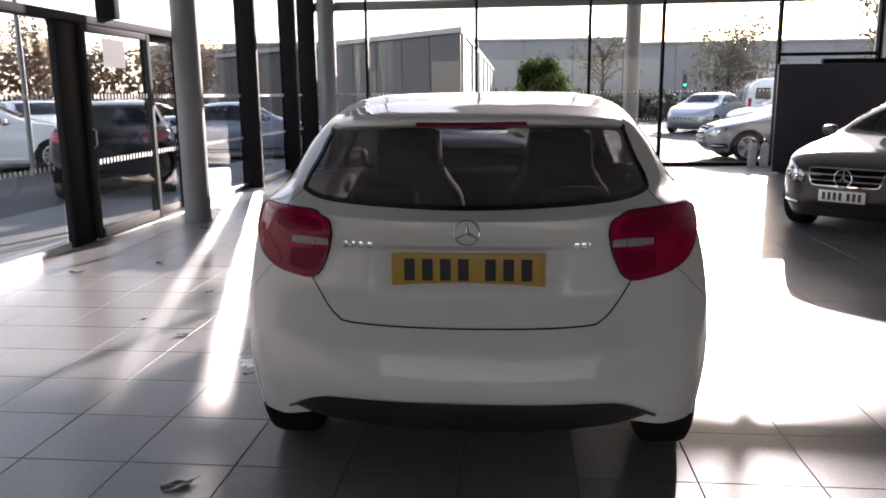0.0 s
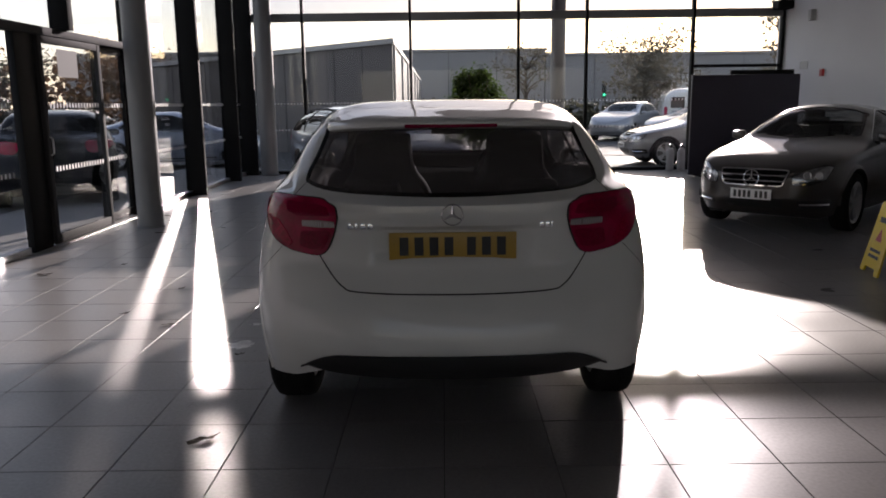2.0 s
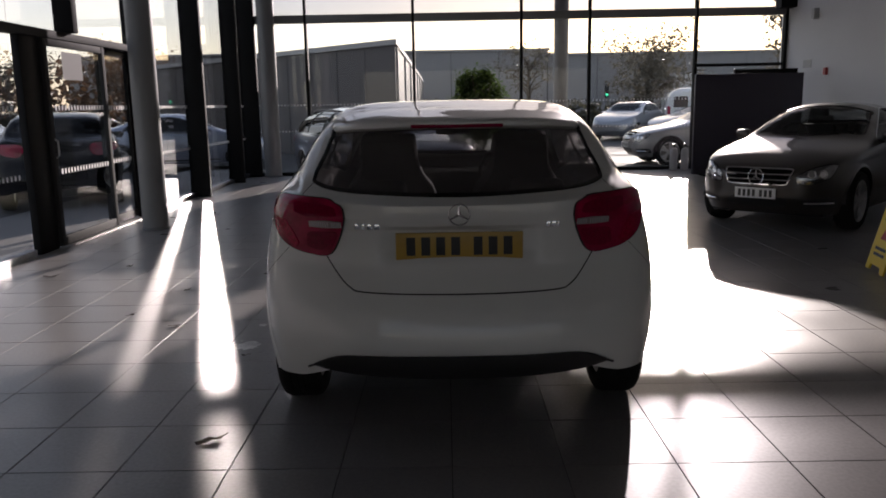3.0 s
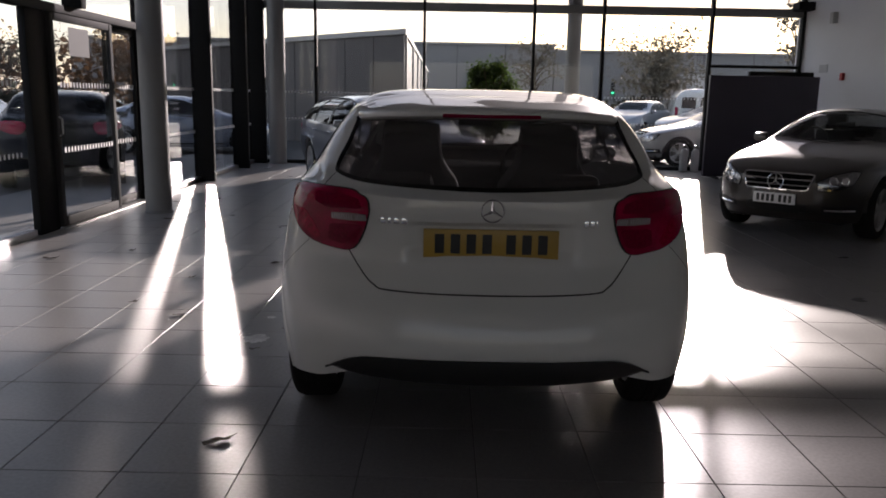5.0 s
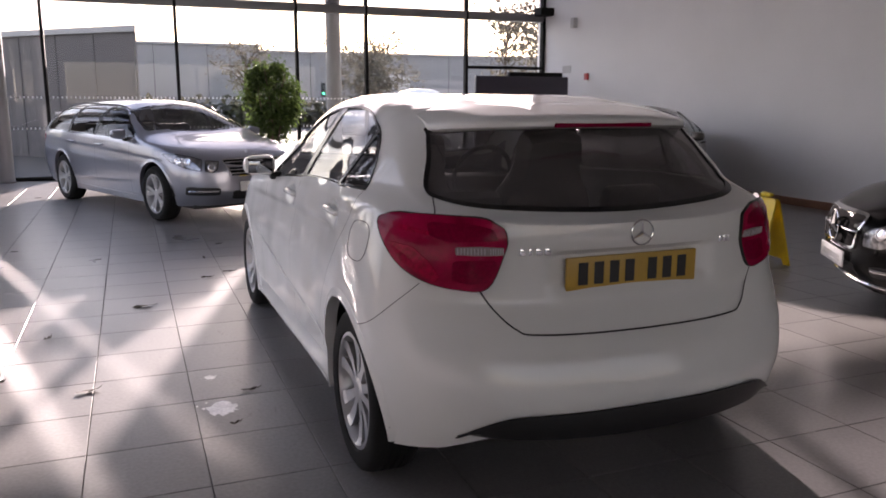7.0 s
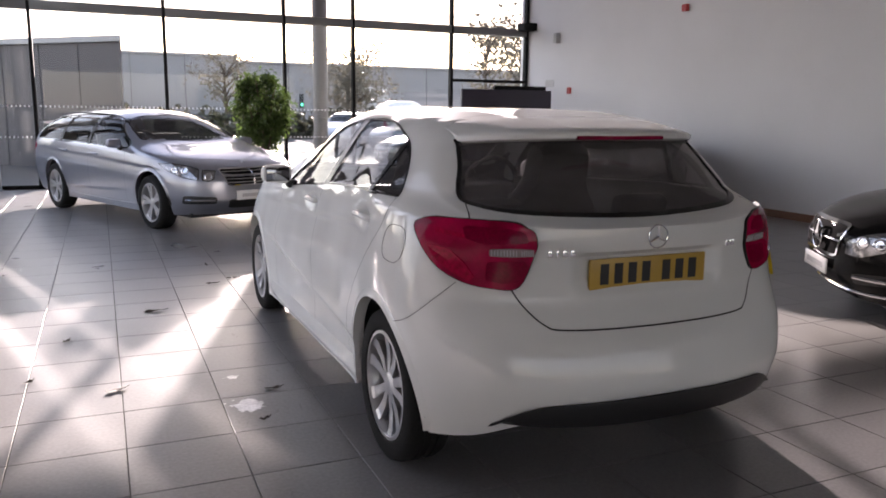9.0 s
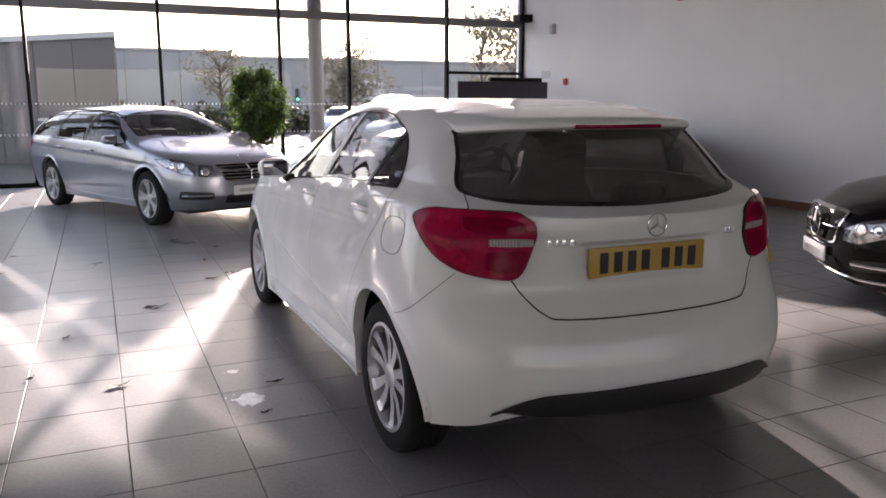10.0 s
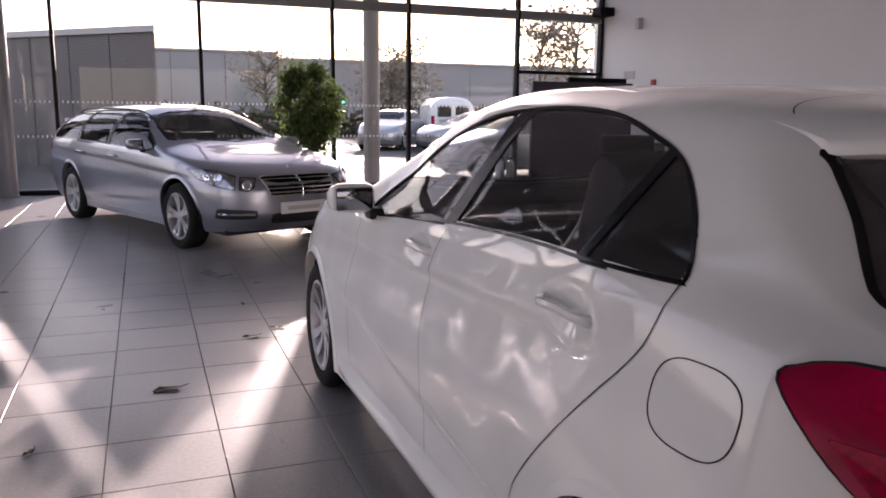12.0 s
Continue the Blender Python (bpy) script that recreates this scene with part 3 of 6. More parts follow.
def seam(shell, a, line, width=0.0027, n=10):
    """A panel gap: a thin dark line on the skin."""
    pts = []
    for p, q in zip(line, line[1:]):
        pts += [tuple(Vector(p).lerp(Vector(q), k / n)) for k in range(n)]
    pts.append(tuple(line[-1]))
    bm = bmesh.new()
    A, B = [], []
    for i, p in enumerate(pts):
        t = (Vector(pts[min(i + 1, len(pts) - 1)]) - Vector(pts[max(i - 1, 0)])).normalized()
        m = Vector((-t.y, t.x)) * width / 2
        A.append(bm.verts.new(shell.drop(a, Vector(p) - m, 0.0016)[0]))
        B.append(bm.verts.new(shell.drop(a, Vector(p) + m, 0.0016)[0]))
    for i in range(len(pts) - 1):
        bm.faces.new((A[i], A[i + 1], B[i + 1], B[i]))
    bmesh.ops.recalc_face_normals(bm, faces=bm.faces)
    return bm


def smooth_line(points, n=6):
    out, k = [], len(points)
    for i in range(k - 1):
        p0, p1, p2, p3 = (Vector(points[min(max(i + j, 0), k - 1)]) for j in (-1, 0, 1, 2))
        for s in range(n):
            t = s / n
            out.append(tuple(0.5 * (2 * p1 + (p2 - p0) * t + (2 * p0 - 5 * p1 + 4 * p2 - p3) * t * t + (3 * p1 - p0 - 3 * p2 + p3) * t**3)))
    return out + [tuple(points[-1])]


def wheel(car, x, y, r, width, spokes, twin, side):
    """Tyre, alloy rim with its spokes, and brake disc; side is -1 for the left wheels."""
    at = Matrix.Translation((x, y, r)) @ Matrix.Diagonal((side, 1, 1, 1))
    w, ri = width / 2, r * 0.70
    tyre = turned([(ri, -w * 0.8), (ri + 0.01, -w * 0.95), (r * 0.9, -w), (r * 0.97, -w * 0.86), (r, -w * 0.6), (r, -w * 0.36), (r - 0.005, -w * 0.34), (r - 0.005, -w * 0.28), (r, -w * 0.26), (r, -w * 0.04), (r - 0.005, -w * 0.03), (r - 0.005, w * 0.03), (r, w * 0.04), (r, w * 0.26), (r - 0.005, w * 0.28), (r - 0.005, w * 0.34), (r, w * 0.36), (r, w * 0.6), (r * 0.97, w * 0.86), (r * 0.9, w), (ri + 0.012, w * 0.95), (ri, w * 0.8)], 56, "x", None, False)
    holder = part("wheel", tyre, M["rubber"], car, "black tyre on a silver alloy rim")
    holder.matrix_basis = at
    rim = turned([(ri - 0.03, -w * 0.7), (ri, -w * 0.8), (ri + 0.004, w * 0.78), (ri + 0.006, w * 0.9), (ri - 0.008, w * 0.92), (ri - 0.016, w * 0.78), (ri - 0.026, w * 0.3), (ri - 0.03, -w * 0.7)], 56, "x", None, False)
    part("rim", rim, M["alloy"], holder)
    part("brake_disc", turned([(0.05, 0.0), (ri * 0.72, 0.0), (ri * 0.72, 0.02), (0.05, 0.02)], 32, "x"), M["brake"], holder)
    part("wheel_back", turned([(0.02, -w * 0.45), (ri - 0.02, -w * 0.45), (ri - 0.02, -w * 0.4), (0.02, -w * 0.4)], 32, "x"), M["gap"], holder)
    hub = turned([(ri * 0.26, w * 0.2), (ri * 0.25, w * 0.66), (ri * 0.2, w * 0.74), (ri * 0.05, w * 0.74), (0.0, w * 0.74)], 24, "x")
    part("hub", hub, M["alloy"], holder)
    sp = bmesh.new()
    ht, hr = 0.030 * r / 0.32, 0.0235 * r / 0.32
    st = [(ri * 0.16, w * 0.70, hr * 0.7), (ri * 0.55, w * 0.66, hr * 0.85), (ri * 0.86, w * 0.74, hr * 1.05), (ri * 0.97, w * 0.86, hr * 1.25)]
    lo, hi = [], []
    for rad, out, ww in st:
        lo.append((sp.verts.new((out - ht, -ww * 0.7, rad)), sp.verts.new((out - ht, ww * 0.7, rad))))
        hi.append((sp.verts.new((out, -ww, rad)), sp.verts.new((out, ww, rad))))
    for k in range(len(st) - 1):
        sp.faces.new((hi[k][0], hi[k][1], hi[k + 1][1], hi[k + 1][0]))
        sp.faces.new((lo[k][0], lo[k + 1][0], lo[k + 1][1], lo[k][1]))
        sp.faces.new((lo[k][0], hi[k][0], hi[k + 1][0], lo[k + 1][0]))
        sp.faces.new((lo[k][1], lo[k + 1][1], hi[k + 1][1], hi[k][1]))
    bmesh.ops.recalc_face_normals(sp, faces=sp.faces)
    me = bpy.data.meshes.new("spoke")
    sp.to_mesh(me)
    sp.free()
    me.materials.append(M["alloy"])
    for k in range(spokes):
        base = 2 * math.pi * k / spokes + 0.2
        for off in ((-twin, twin) if twin else (0,)):
            o = new("spoke", me)
            o.parent = holder
            o.matrix_basis = Matrix.Rotation(base + off, 4, "X")
    bolt = turned([(0.009, w * 0.6), (0.009, w * 0.72), (0.0, w * 0.73)], 8, "x")
    bmesh.ops.translate(bolt, verts=bolt.verts, vec=(0, 0, ri * 0.17))
    me = bpy.data.meshes.new("wheel_bolt")
    bolt.to_mesh(me)
    bolt.free()
    me.materials.append(M["brake"])
    for k in range(5):
        o = new("wheel_bolt", me)
        o.parent = holder
        o.matrix_basis = Matrix.Rotation(2 * math.pi * k / 5 + 0.5, 4, "X")
    return holder


def star_badge(bm, r, at, nor_aim):
    """A ring with three arms, in the plane that faces along -d."""
    _, d, ex, ez = nor_aim
    pts = [Vector(at) + r * (math.cos(2 * math.pi * k / 32) * ex + math.sin(2 * math.pi * k / 32) * ez) for k in range(33)]
    tube(pts, r * 0.07, 6, bm)
    for k in range(3):
        ang = math.pi / 2 + 2 * math.pi * k / 3
        tip = Vector(at) + r * (math.cos(ang) * ex + math.sin(ang) * ez)
        tube([Vector(at) - d * r * 0.06, tip], r * 0.16, 4, bm, 0.25)
    return bm


def number_plate(car, shell, a, centre, w, h, film, name="number_plate", push=0.012, text_rows=7, ink=True, thin=False):
    """A plate with plain bars for its characters, square to the view."""
    at, _ = shell.drop(a, centre, push)
    o, d, ex, ez = a
    depth = 0.012
    m = Matrix((ex, -d, ez)).transposed().to_4x4()
    m.translation = at
    bm = box(-w / 2, w / 2, -0.001, depth, -h / 2, h / 2, 0.003)
    p = part(name, bm, film, car, "number plate with dark characters")
    p.matrix_basis = m
    if thin:
        part("plate_bar", box(-w * 0.36, w * 0.36, depth + 0.0005, depth + 0.002, -h * 0.2, h * 0.16, 0), M["switch"], p, "", False)
    elif ink:
        step = w * 0.88 / (text_rows + 0.5)
        x = -w * 0.44
        for k in range(text_rows):
            if k == 4:
                x += step * 0.5
            b = part("plate_bar", box(x + step * 0.2, x + step * 0.8, depth + 0.0005, depth + 0.002, -h * 0.34, h * 0.34, 0), M["ink"], p, "", False)
            x += step
    return p


def seats(car, s, H):
    """Front seats, rear bench and dashboard, dark cloth."""
    fy, ry = s["seat_front"], s["seat_rear"]
    for sx in (-0.37, 0.37):
        bm = box(sx - 0.25, sx + 0.25, fy, fy + 0.5, 0.30, 0.52, 0.06)
        part("seat_cushion", bm, M["cloth"], car)
        tall = s.get("sport", False)
        bm = bmesh.new()
        if tall:                                   # one-piece sports seat with the headrest grown into the back
            prof = [(-0.27, 0.0), (-0.275, 0.30), (-0.26, 0.52), (-0.20, 0.62), (-0.165, 0.70), (-0.155, 0.82), (-0.12, 0.87)]
            prof = smooth_line(prof + [(-x, z) for x, z in reversed(prof)], 3)
            rings = [[bm.verts.new((x * k, y, 0.43 + (z - 0.43) * k)) for x, z in prof] for k, y in ((0.0, 0.07), (0.93, 0.07), (1.0, 0.03), (1.0, -0.04), (0.93, -0.08), (0.0, -0.08))]
            for r0, r1 in zip(rings, rings[1:]):
                for k in range(len(prof)):
                    bm.faces.new((r0[k], r0[(k + 1) % len(prof)], r1[(k + 1) % len(prof)], r1[k]))
            bmesh.ops.remove_doubles(bm, verts=bm.verts, dist=0.0005)
            bmesh.ops.recalc_face_normals(bm, faces=bm.faces)
        else:
            box(-0.25, 0.25, -0.06, 0.08, 0.0, 0.62, 0.05, bm)
        bmesh.ops.transform(bm, verts=bm.verts, matrix=pose(sx, fy, 0.425 if tall else 0.48, 14, 0, 0))
        part("seat_back", bm, M["cloth"], car)
        if tall:
            continue
        bm = box(-0.13, 0.13, -0.05, 0.05, 0.66, 0.84, 0.045)
        for dx in (-0.06, 0.06):
            tube([(dx, 0, 0.58), (dx, 0, 0.70)], 0.008, 6, bm)
        bmesh.ops.transform(bm, verts=bm.verts, matrix=pose(sx, fy, 0.48, 14, 0, 0))
        part("headrest", bm, M["cloth"], car)
    part("rear_bench", box(-0.62, 0.62, ry, ry + 0.5, 0.3, 0.52, 0.06), M["cloth"], car)
    bm = box(-0.62, 0.62, -0.06, 0.08, 0.0, 0.50, 0.05)
    bmesh.ops.transform(bm, verts=bm.verts, matrix=pose(0, ry, 0.48, 18, 0, 0))
    part("rear_bench_back", bm, M["cloth"], car)
    for sx in (-0.38, 0.38):
        bm = box(-0.14, 0.14, -0.04, 0.05, 0.50, 0.62, 0.04)
        bmesh.ops.transform(bm, verts=bm.verts, matrix=pose(sx, ry, 0.48, 18, 0, 0))
        part("headrest", bm, M["cloth"], car)
    dy = s["dash"]
    part("dashboard", box(-0.68, 0.68, dy, dy + 0.45, 0.60, s["dash_top"], 0.06), M["trim"], car)
    bm = bmesh.new()
    c = Vector((0.37, dy - 0.12, s["dash_top"] + 0.0))
    tube([c + Vector((0.185 * math.cos(k * math.pi / 14), -0.06 * math.sin(k * math.pi / 14), 0.175 * math.sin(k * math.pi / 14))) for k in range(29)], 0.015, 8, bm)
    part("steering_wheel", bm, M["trim"], car)
    part("interior_mirror", box(-0.11, 0.11, s["mirror_y"] - 0.02, s["mirror_y"] + 0.01, H - 0.22, H - 0.155, 0.012), M["trim"], car)


def build_car(name, label, spec, paint, place, detail=True, rows=130, cols=64, glasses=("car_glass", "car_glass", "car_glass"), group=""):
    s = spec
    car = thing(name, label, "car", place, group)
    shell = Shell(s, rows, cols)
    L, H = s["length"], max(z for _, z in s["top"])
    wheels = [(s["axle"], s["wheel_r"]), (s["axle"] + s["base"], s["wheel_r"])]
    holes = []                                     # (view, outline, glass, inset of the dark surround)
    dlo = rounded(s["dlo"], 6) if "dlo" in s else None
    if dlo:
        holes.append((LEFT, [(-q[0], q[1]) for q in dlo], None, None))
        holes.append((RIGHT, dlo, None, None))
    for o in s["side_glass"]:
        oo = softbox(o, 0.16)
        holes.append((LEFT, [(-p[0], p[1]) for p in oo], glasses[0], "side_window"))
        holes.append((RIGHT, oo, glasses[0], "side_window"))
    holes.append((REAR, rounded(s["rear_glass"], 4) if len(s["rear_glass"]) > 8 else softbox(s["rear_glass"], 0.14), glasses[1], "rear_window"))
    wa = aim((0, -0.75, -0.66))
    ws = softbox([flat(wa, p) for p in s["screen"]], 0.1)
    holes.append((wa, ws, glasses[2], "windscreen"))

    def cut(bm, grow, arches=True, loose=False):
        gone = []
        polys = []
        for a, o, *_ in holes:
            cx, cy = sum(p[0] for p in o) / len(o), sum(p[1] for p in o) / len(o)
            polys.append((a, [(cx + (p[0] - cx) * grow, cy + (p[1] - cy) * grow) for p in o]))
        for f in bm.faces:
            c, n = f.calc_center_median(), f.normal
            if arches and abs(c.x) > 0.5 and any((c.y - wy)**2 + (c.z - r)**2 < (r + 0.068)**2 for wy, r in wheels):
                gone.append(f)
                continue
            for a, o in polys:
                if n.dot(a[1]) < -0.12 and inside(flat(a, c), o) and (loose or a in (LEFT, RIGHT) or all(inside(flat(a, v.co), o) for v in f.verts)):
                    gone.append(f)
                    break
        bmesh.ops.delete(bm, geom=gone, context="FACES")
        return bm

    bm = cut(shell.grid(), 1.0)
    part("body", bm, paint, car)
    part("cabin_lining", cut(shell.grid(0.03), 1.08, True, True), M["lining"], car, "grey cloth lining")
    part("underbody", box(-s["half"] + 0.24, s["half"] - 0.24, 0.55, L - 0.3, 0.17, 0.30, 0.02), M["trim"], car)
    for wy, r in wheels:
        for sd in (-1, 1):
            a = LEFT if sd < 0 else RIGHT
            arc = [((r + 0.092) * math.cos(t), (r + 0.092) * math.sin(t)) for t in (math.pi * (-0.12 + 1.24 * k / 36) for k in range(37))]
            line = [((-1 if sd < 0 else 1) * (wy + p[0]), r + p[1]) for p in arc]
            inner = [((-1 if sd < 0 else 1) * (wy + p[0] * (r + 0.055) / (r + 0.092)), r + p[1] * (r + 0.055) / (r + 0.092)) for p in arc]
            b = bmesh.new()
            va = [[b.verts.new(shell.drop(a, p, h)[0]) for p in ln] for ln, h in ((line, -0.002), ([tuple(Vector(p).lerp(Vector(q), 0.25)) for p, q in zip(line, inner)], 0.004), (inner, 0.006))]
            deep = [b.verts.new(v.co + Vector((-0.05 * sd, 0, 0))) for v in va[-1]]
            va.append(deep)
            for A, B in zip(va, va[1:]):
                for k in range(36):
                    b.faces.new((A[k], A[k + 1], B[k + 1], B[k]))
            bmesh.ops.recalc_face_normals(b, faces=b.faces)
            part("wheel_arch", b, paint, car)
            x = sd * (s["half"] - s["wheel_w"] / 2 - s.get("wheel_in", 0.02))
            wheel(car, x, wy, r, s["wheel_w"], s["spokes"], s["twin"], sd)
        for sd in (-1, 1):
            well = bmesh.new()
            ring = [[well.verts.new((sd * xx, wy + (r + 0.075) * math.cos(t), max(r + (r + 0.075) * math.sin(t), 0.2))) for t in (math.pi * k / 24 for k in range(25))] for xx in (s["half"] - 0.06, s["half"] - 0.36)]
            for k in range(24):
                well.faces.new((ring[0][k], ring[0][k + 1], ring[1][k + 1], ring[1][k]))
            well.faces.new(ring[1])
            part("wheel_well", well, M["trim"], car)
    for a, o, g, nm in holes:
        if g is None:
            part("window_surround", band(shell, a, o, s.get("dlo_rim", 0.007), 0.0025), M["gloss_black"], car, "thin gloss black surround of the side windows")
            part("window_strip", band(shell, a, o, -s.get("dlo_rim", 0.0065), 0.004), M["chrome"] if s.get("bright_strip") else M["gloss_black"], car, "narrow bright strip round the side windows")
            continue
        pane = part(nm, patch(shell, a, o, -0.004, rings=(1.0, 0.96, 0.8, 0.55, 0.28)), M[g], car, "dark tinted glass")
        pane.visible_shadow = True
        part("window_surround", band(shell, a, o, s.get("surround", 0.034), 0.0025), M["gloss_black"], pane)
    if dlo:
        rake = s.get("rake", 0.0)
        for lo, hi in s["panes"]:
            o = dense(lean(clip(lean(dlo, rake), lo, hi), -rake))
            for a, sx in ((LEFT, -1), (RIGHT, 1)):
                part("side_window", patch(shell, a, [(sx * q[0], q[1]) for q in o], -0.005, rings=(1.0, 0.97, 0.8, 0.55, 0.28)), M[glasses[0]], car, "lightly tinted side glass")
        for lo, hi in s["pillars"]:
            o = dense(lean(clip(lean(dlo, rake), lo, hi), -rake))
            for a, sx in ((LEFT, -1), (RIGHT, 1)):
                part("pillar_trim", patch(shell, a, [(sx * q[0], q[1]) for q in o], 0.0015, rings=(1.0, 0.97, 0.5)), M["gloss_black"], car, "gloss black pillar trim")
    seats(car, s, H)
    for sd in (-1, 1):
        a = LEFT if sd < 0 else RIGHT
        c, _ = shell.drop(a, (sd * s["mirror"][0] if sd > 0 else -s["mirror"][0], s["mirror"][1]), 0.0)
        bm = box(-0.09, 0.09, -0.045, 0.06, -0.06, 0.06, 0.038)
        for v in bm.verts:
            v.co.z *= 1 - 0.25 * max(0, v.co.x * sd) / 0.115
        holder = part("door_mirror", bm, paint, car)
        holder.matrix_basis = Matrix.Translation(c + Vector((sd * 0.105, 0.02, 0.05)))
        part("mirror_glass", box(-0.07, 0.07, -0.050, -0.044, -0.042, 0.042, 0.004), M["mirror_glass"], holder)
        part("mirror_arm", box(-0.14 if sd > 0 else 0.06, -0.06 if sd > 0 else 0.14, -0.03, 0.04, -0.085, -0.04, 0.012), M["trim"], holder)
        for hy, hz in s["handles"]:
            c, _ = shell.drop(a, (sd * hy, hz), 0.0)
            bm = tube(smooth_line([c + Vector((-0.004 * sd, -0.11, 0)), c + Vector((0.03 * sd, -0.085, 0)), c + Vector((0.036 * sd, 0, 0.004)), c + Vector((0.03 * sd, 0.085, 0)), c + Vector((-0.004 * sd, 0.11, 0))]), 0.013, 8)
            part("door_handle", bm, paint, car)
        for ln in s["side_seams"]:
            part("panel_gap", seam(shell, a, smooth_line([(sd * p[0], p[1]) for p in ln])), M["gap"], car)
        if s.get("skirt"):                         # a side skirt that stands proud between the wheels
            y0, y1 = s["skirt"]
            bm = bmesh.new()
            secs = []
            for k in range(25):
                y = y0 + (y1 - y0) * k / 24
                e = min(1.0, 6 * min(k, 24 - k) / 24 + 0.15)
                x = abs(shell.drop(a, (sd * y, 0.30), 0.0)[0].x)
                secs.append([bm.verts.new((sd * (x + d * e), y, z)) for d, z in ((-0.004, 0.322), (0.010, 0.296), (0.026, 0.268), (0.029, 0.256), (0.024, 0.238), (0.004, 0.218), (-0.06, 0.205))])
            for r0, r1 in zip(secs, secs[1:]):
                for k in range(6):
                    bm.faces.new((r0[k], r1[k], r1[k + 1], r0[k + 1]))
            bm.faces.new(secs[0])
            bm.faces.new(secs[-1][::-1])
            bmesh.ops.recalc_face_normals(bm, faces=bm.faces)
            part("side_skirt", bm, paint, car)
        if s.get("sill"):
            ln = s["sill"]
            part("sill_trim", band(shell, a, [(sd * p[0], p[1]) for p in ln], 0.03, 0.012, closed=False), M["trim"] if not s.get("sill_paint") else paint, car)
    return car, shell


def A_SPEC():
    return dict(
        length=4.29, half=0.89, axle=0.74, base=2.70, wheel_r=0.316, wheel_w=0.195, spokes=5, twin=0.255, tumble=0.285, crown=10.5, square=6.2, rear_r=0.54, round=2.6, shoulder=0.065, rear_shoulder=0.08, tuck=0.035, bow=0.22, wheel_in=0.03, dlo_rim=0.0038, rake=0.4, recess=(0.34, 0.775, 0.935, 0.03),
        cups=[(1.03, 0.975, 0.115, 0.05, 0.020), (1.99, 0.945, 0.115, 0.05, 0.020)],
        creases=[([(0.85, 0.955), (1.3, 0.94), (2.0, 0.905), (3.3, 0.86)], 0.020, 0.20), ([(0.95, 0.40), (1.4, 0.45), (2.2, 0.53), (3.1, 0.66)], 0.014, 0.24)],
        dlo=[(2.66, 0.99), (2.40, 1.165), (2.14, 1.295), (1.90, 1.362), (1.62, 1.388), (1.38, 1.388), (1.18, 1.37), (1.01, 1.33), (0.895, 1.285), (0.812, 1.215), (0.768, 1.155), (0.747, 1.115), (0.742, 1.099), (0.755, 1.096), (0.85, 1.094), (1.0, 1.091), (1.3, 1.083), (1.7, 1.063), (2.2, 1.022)],
        panes=[(1.84, 2.8), (1.055, 1.76), (0.6, 1.02)], pillars=[(1.76, 1.84), (1.02, 1.055)],
        top=[(0, 1.02), (0.10, 1.04), (0.17, 1.058), (0.44, 1.315), (0.54, 1.372), (0.72, 1.412), (1.2, 1.452), (1.8, 1.458), (2.2, 1.41), (2.95, 1.06), (3.2, 1.01), (3.85, 0.90), (4.15, 0.79), (4.29, 0.70)],
        belt=[(0, 1.005), (0.3, 1.045), (0.7, 1.06), (1.2, 1.045), (1.7, 1.02), (2.7, 0.945), (3.2, 0.90), (4.0, 0.75), (4.29, 0.64)],
        plan=[(0, 0.82), (0.25, 0.872), (0.5, 0.898), (0.71, 0.902), (1.4, 0.872), (2.6, 0.875), (3.41, 0.888), (3.8, 0.86), (4.29, 0.74)],
        tail=[(0.25, 0.10), (0.36, 0.035), (0.46, 0.005), (0.58, 0.03), (0.68, 0.095), (0.78, 0.14), (0.90, 0.143), (0.985, 0.124), (1.05, 0.128), (1.15, 0.075)],
        nose=[(0.2, 0.12), (0.4, 0.0), (0.6, 0.0), (0.75, 0.08), (0.9, 0.2)],
        foot=[(0, 0.40), (0.08, 0.33), (0.18, 0.27), (0.40, 0.245), (0.9, 0.20), (3.0, 0.19), (4.29, 0.22)],
        side_glass=[],
        rear_glass=[(-0.648, 1.125), (-0.622, 1.088), (-0.44, 1.060), (0, 1.044), (0.44, 1.060), (0.622, 1.088), (0.648, 1.125), (0.608, 1.22), (0.582, 1.295), (0.553, 1.328), (0.30, 1.342), (0, 1.346), (-0.30, 1.342), (-0.553, 1.328), (-0.582, 1.295), (-0.608, 1.22)], surround=0.012,
        screen=[(-0.64, 2.82, 1.10), (0, 2.95, 1.06), (0.64, 2.82, 1.10), (0.54, 2.15, 1.40), (0, 2.15, 1.43), (-0.54, 2.15, 1.40)],
        sport=True, seat_front=1.62, seat_rear=0.90, dash=2.35, dash_top=0.98, mirror_y=2.1, mirror=(2.56, 1.0), handles=[(1.03, 0.985), (1.99, 0.955)],
        side_seams=[[(0.744, 1.096), (0.742, 1.035), (0.785, 0.95), (0.96, 0.78), (1.15, 0.59), (1.22, 0.49), (1.24, 0.34)], [(1.80, 1.04), (1.86, 0.93), (1.88, 0.8), (1.87, 0.28)], [(2.72, 0.95), (2.80, 0.6), (2.78, 0.28)]],
        skirt=(1.12, 2.98),
    )


# ---- the room ----
XL, XR, YB, YF, ZC = -3.25, 7.95, 13.2, -8.5, 5.2      # left glazing, right wall, back glazing, wall behind, ceiling
TILE = 0.45

floor = obj("floor", box(XL - 0.1, XR + 0.2, YF - 0.2, YB + 0.1, -0.3, -0.006), M["grout"], None, "", False)
tagged(floor, "grey porcelain tiled showroom floor with dark joints", "floor", kind="structure")


def wall(name, x0, x1, y0, y1, z0, z1, label, material=None):
    return tagged(obj(name, box(x0, x1, y0, y1, z0, z1), material or M["wall"], None, "", False), label, "wall", kind="structure")


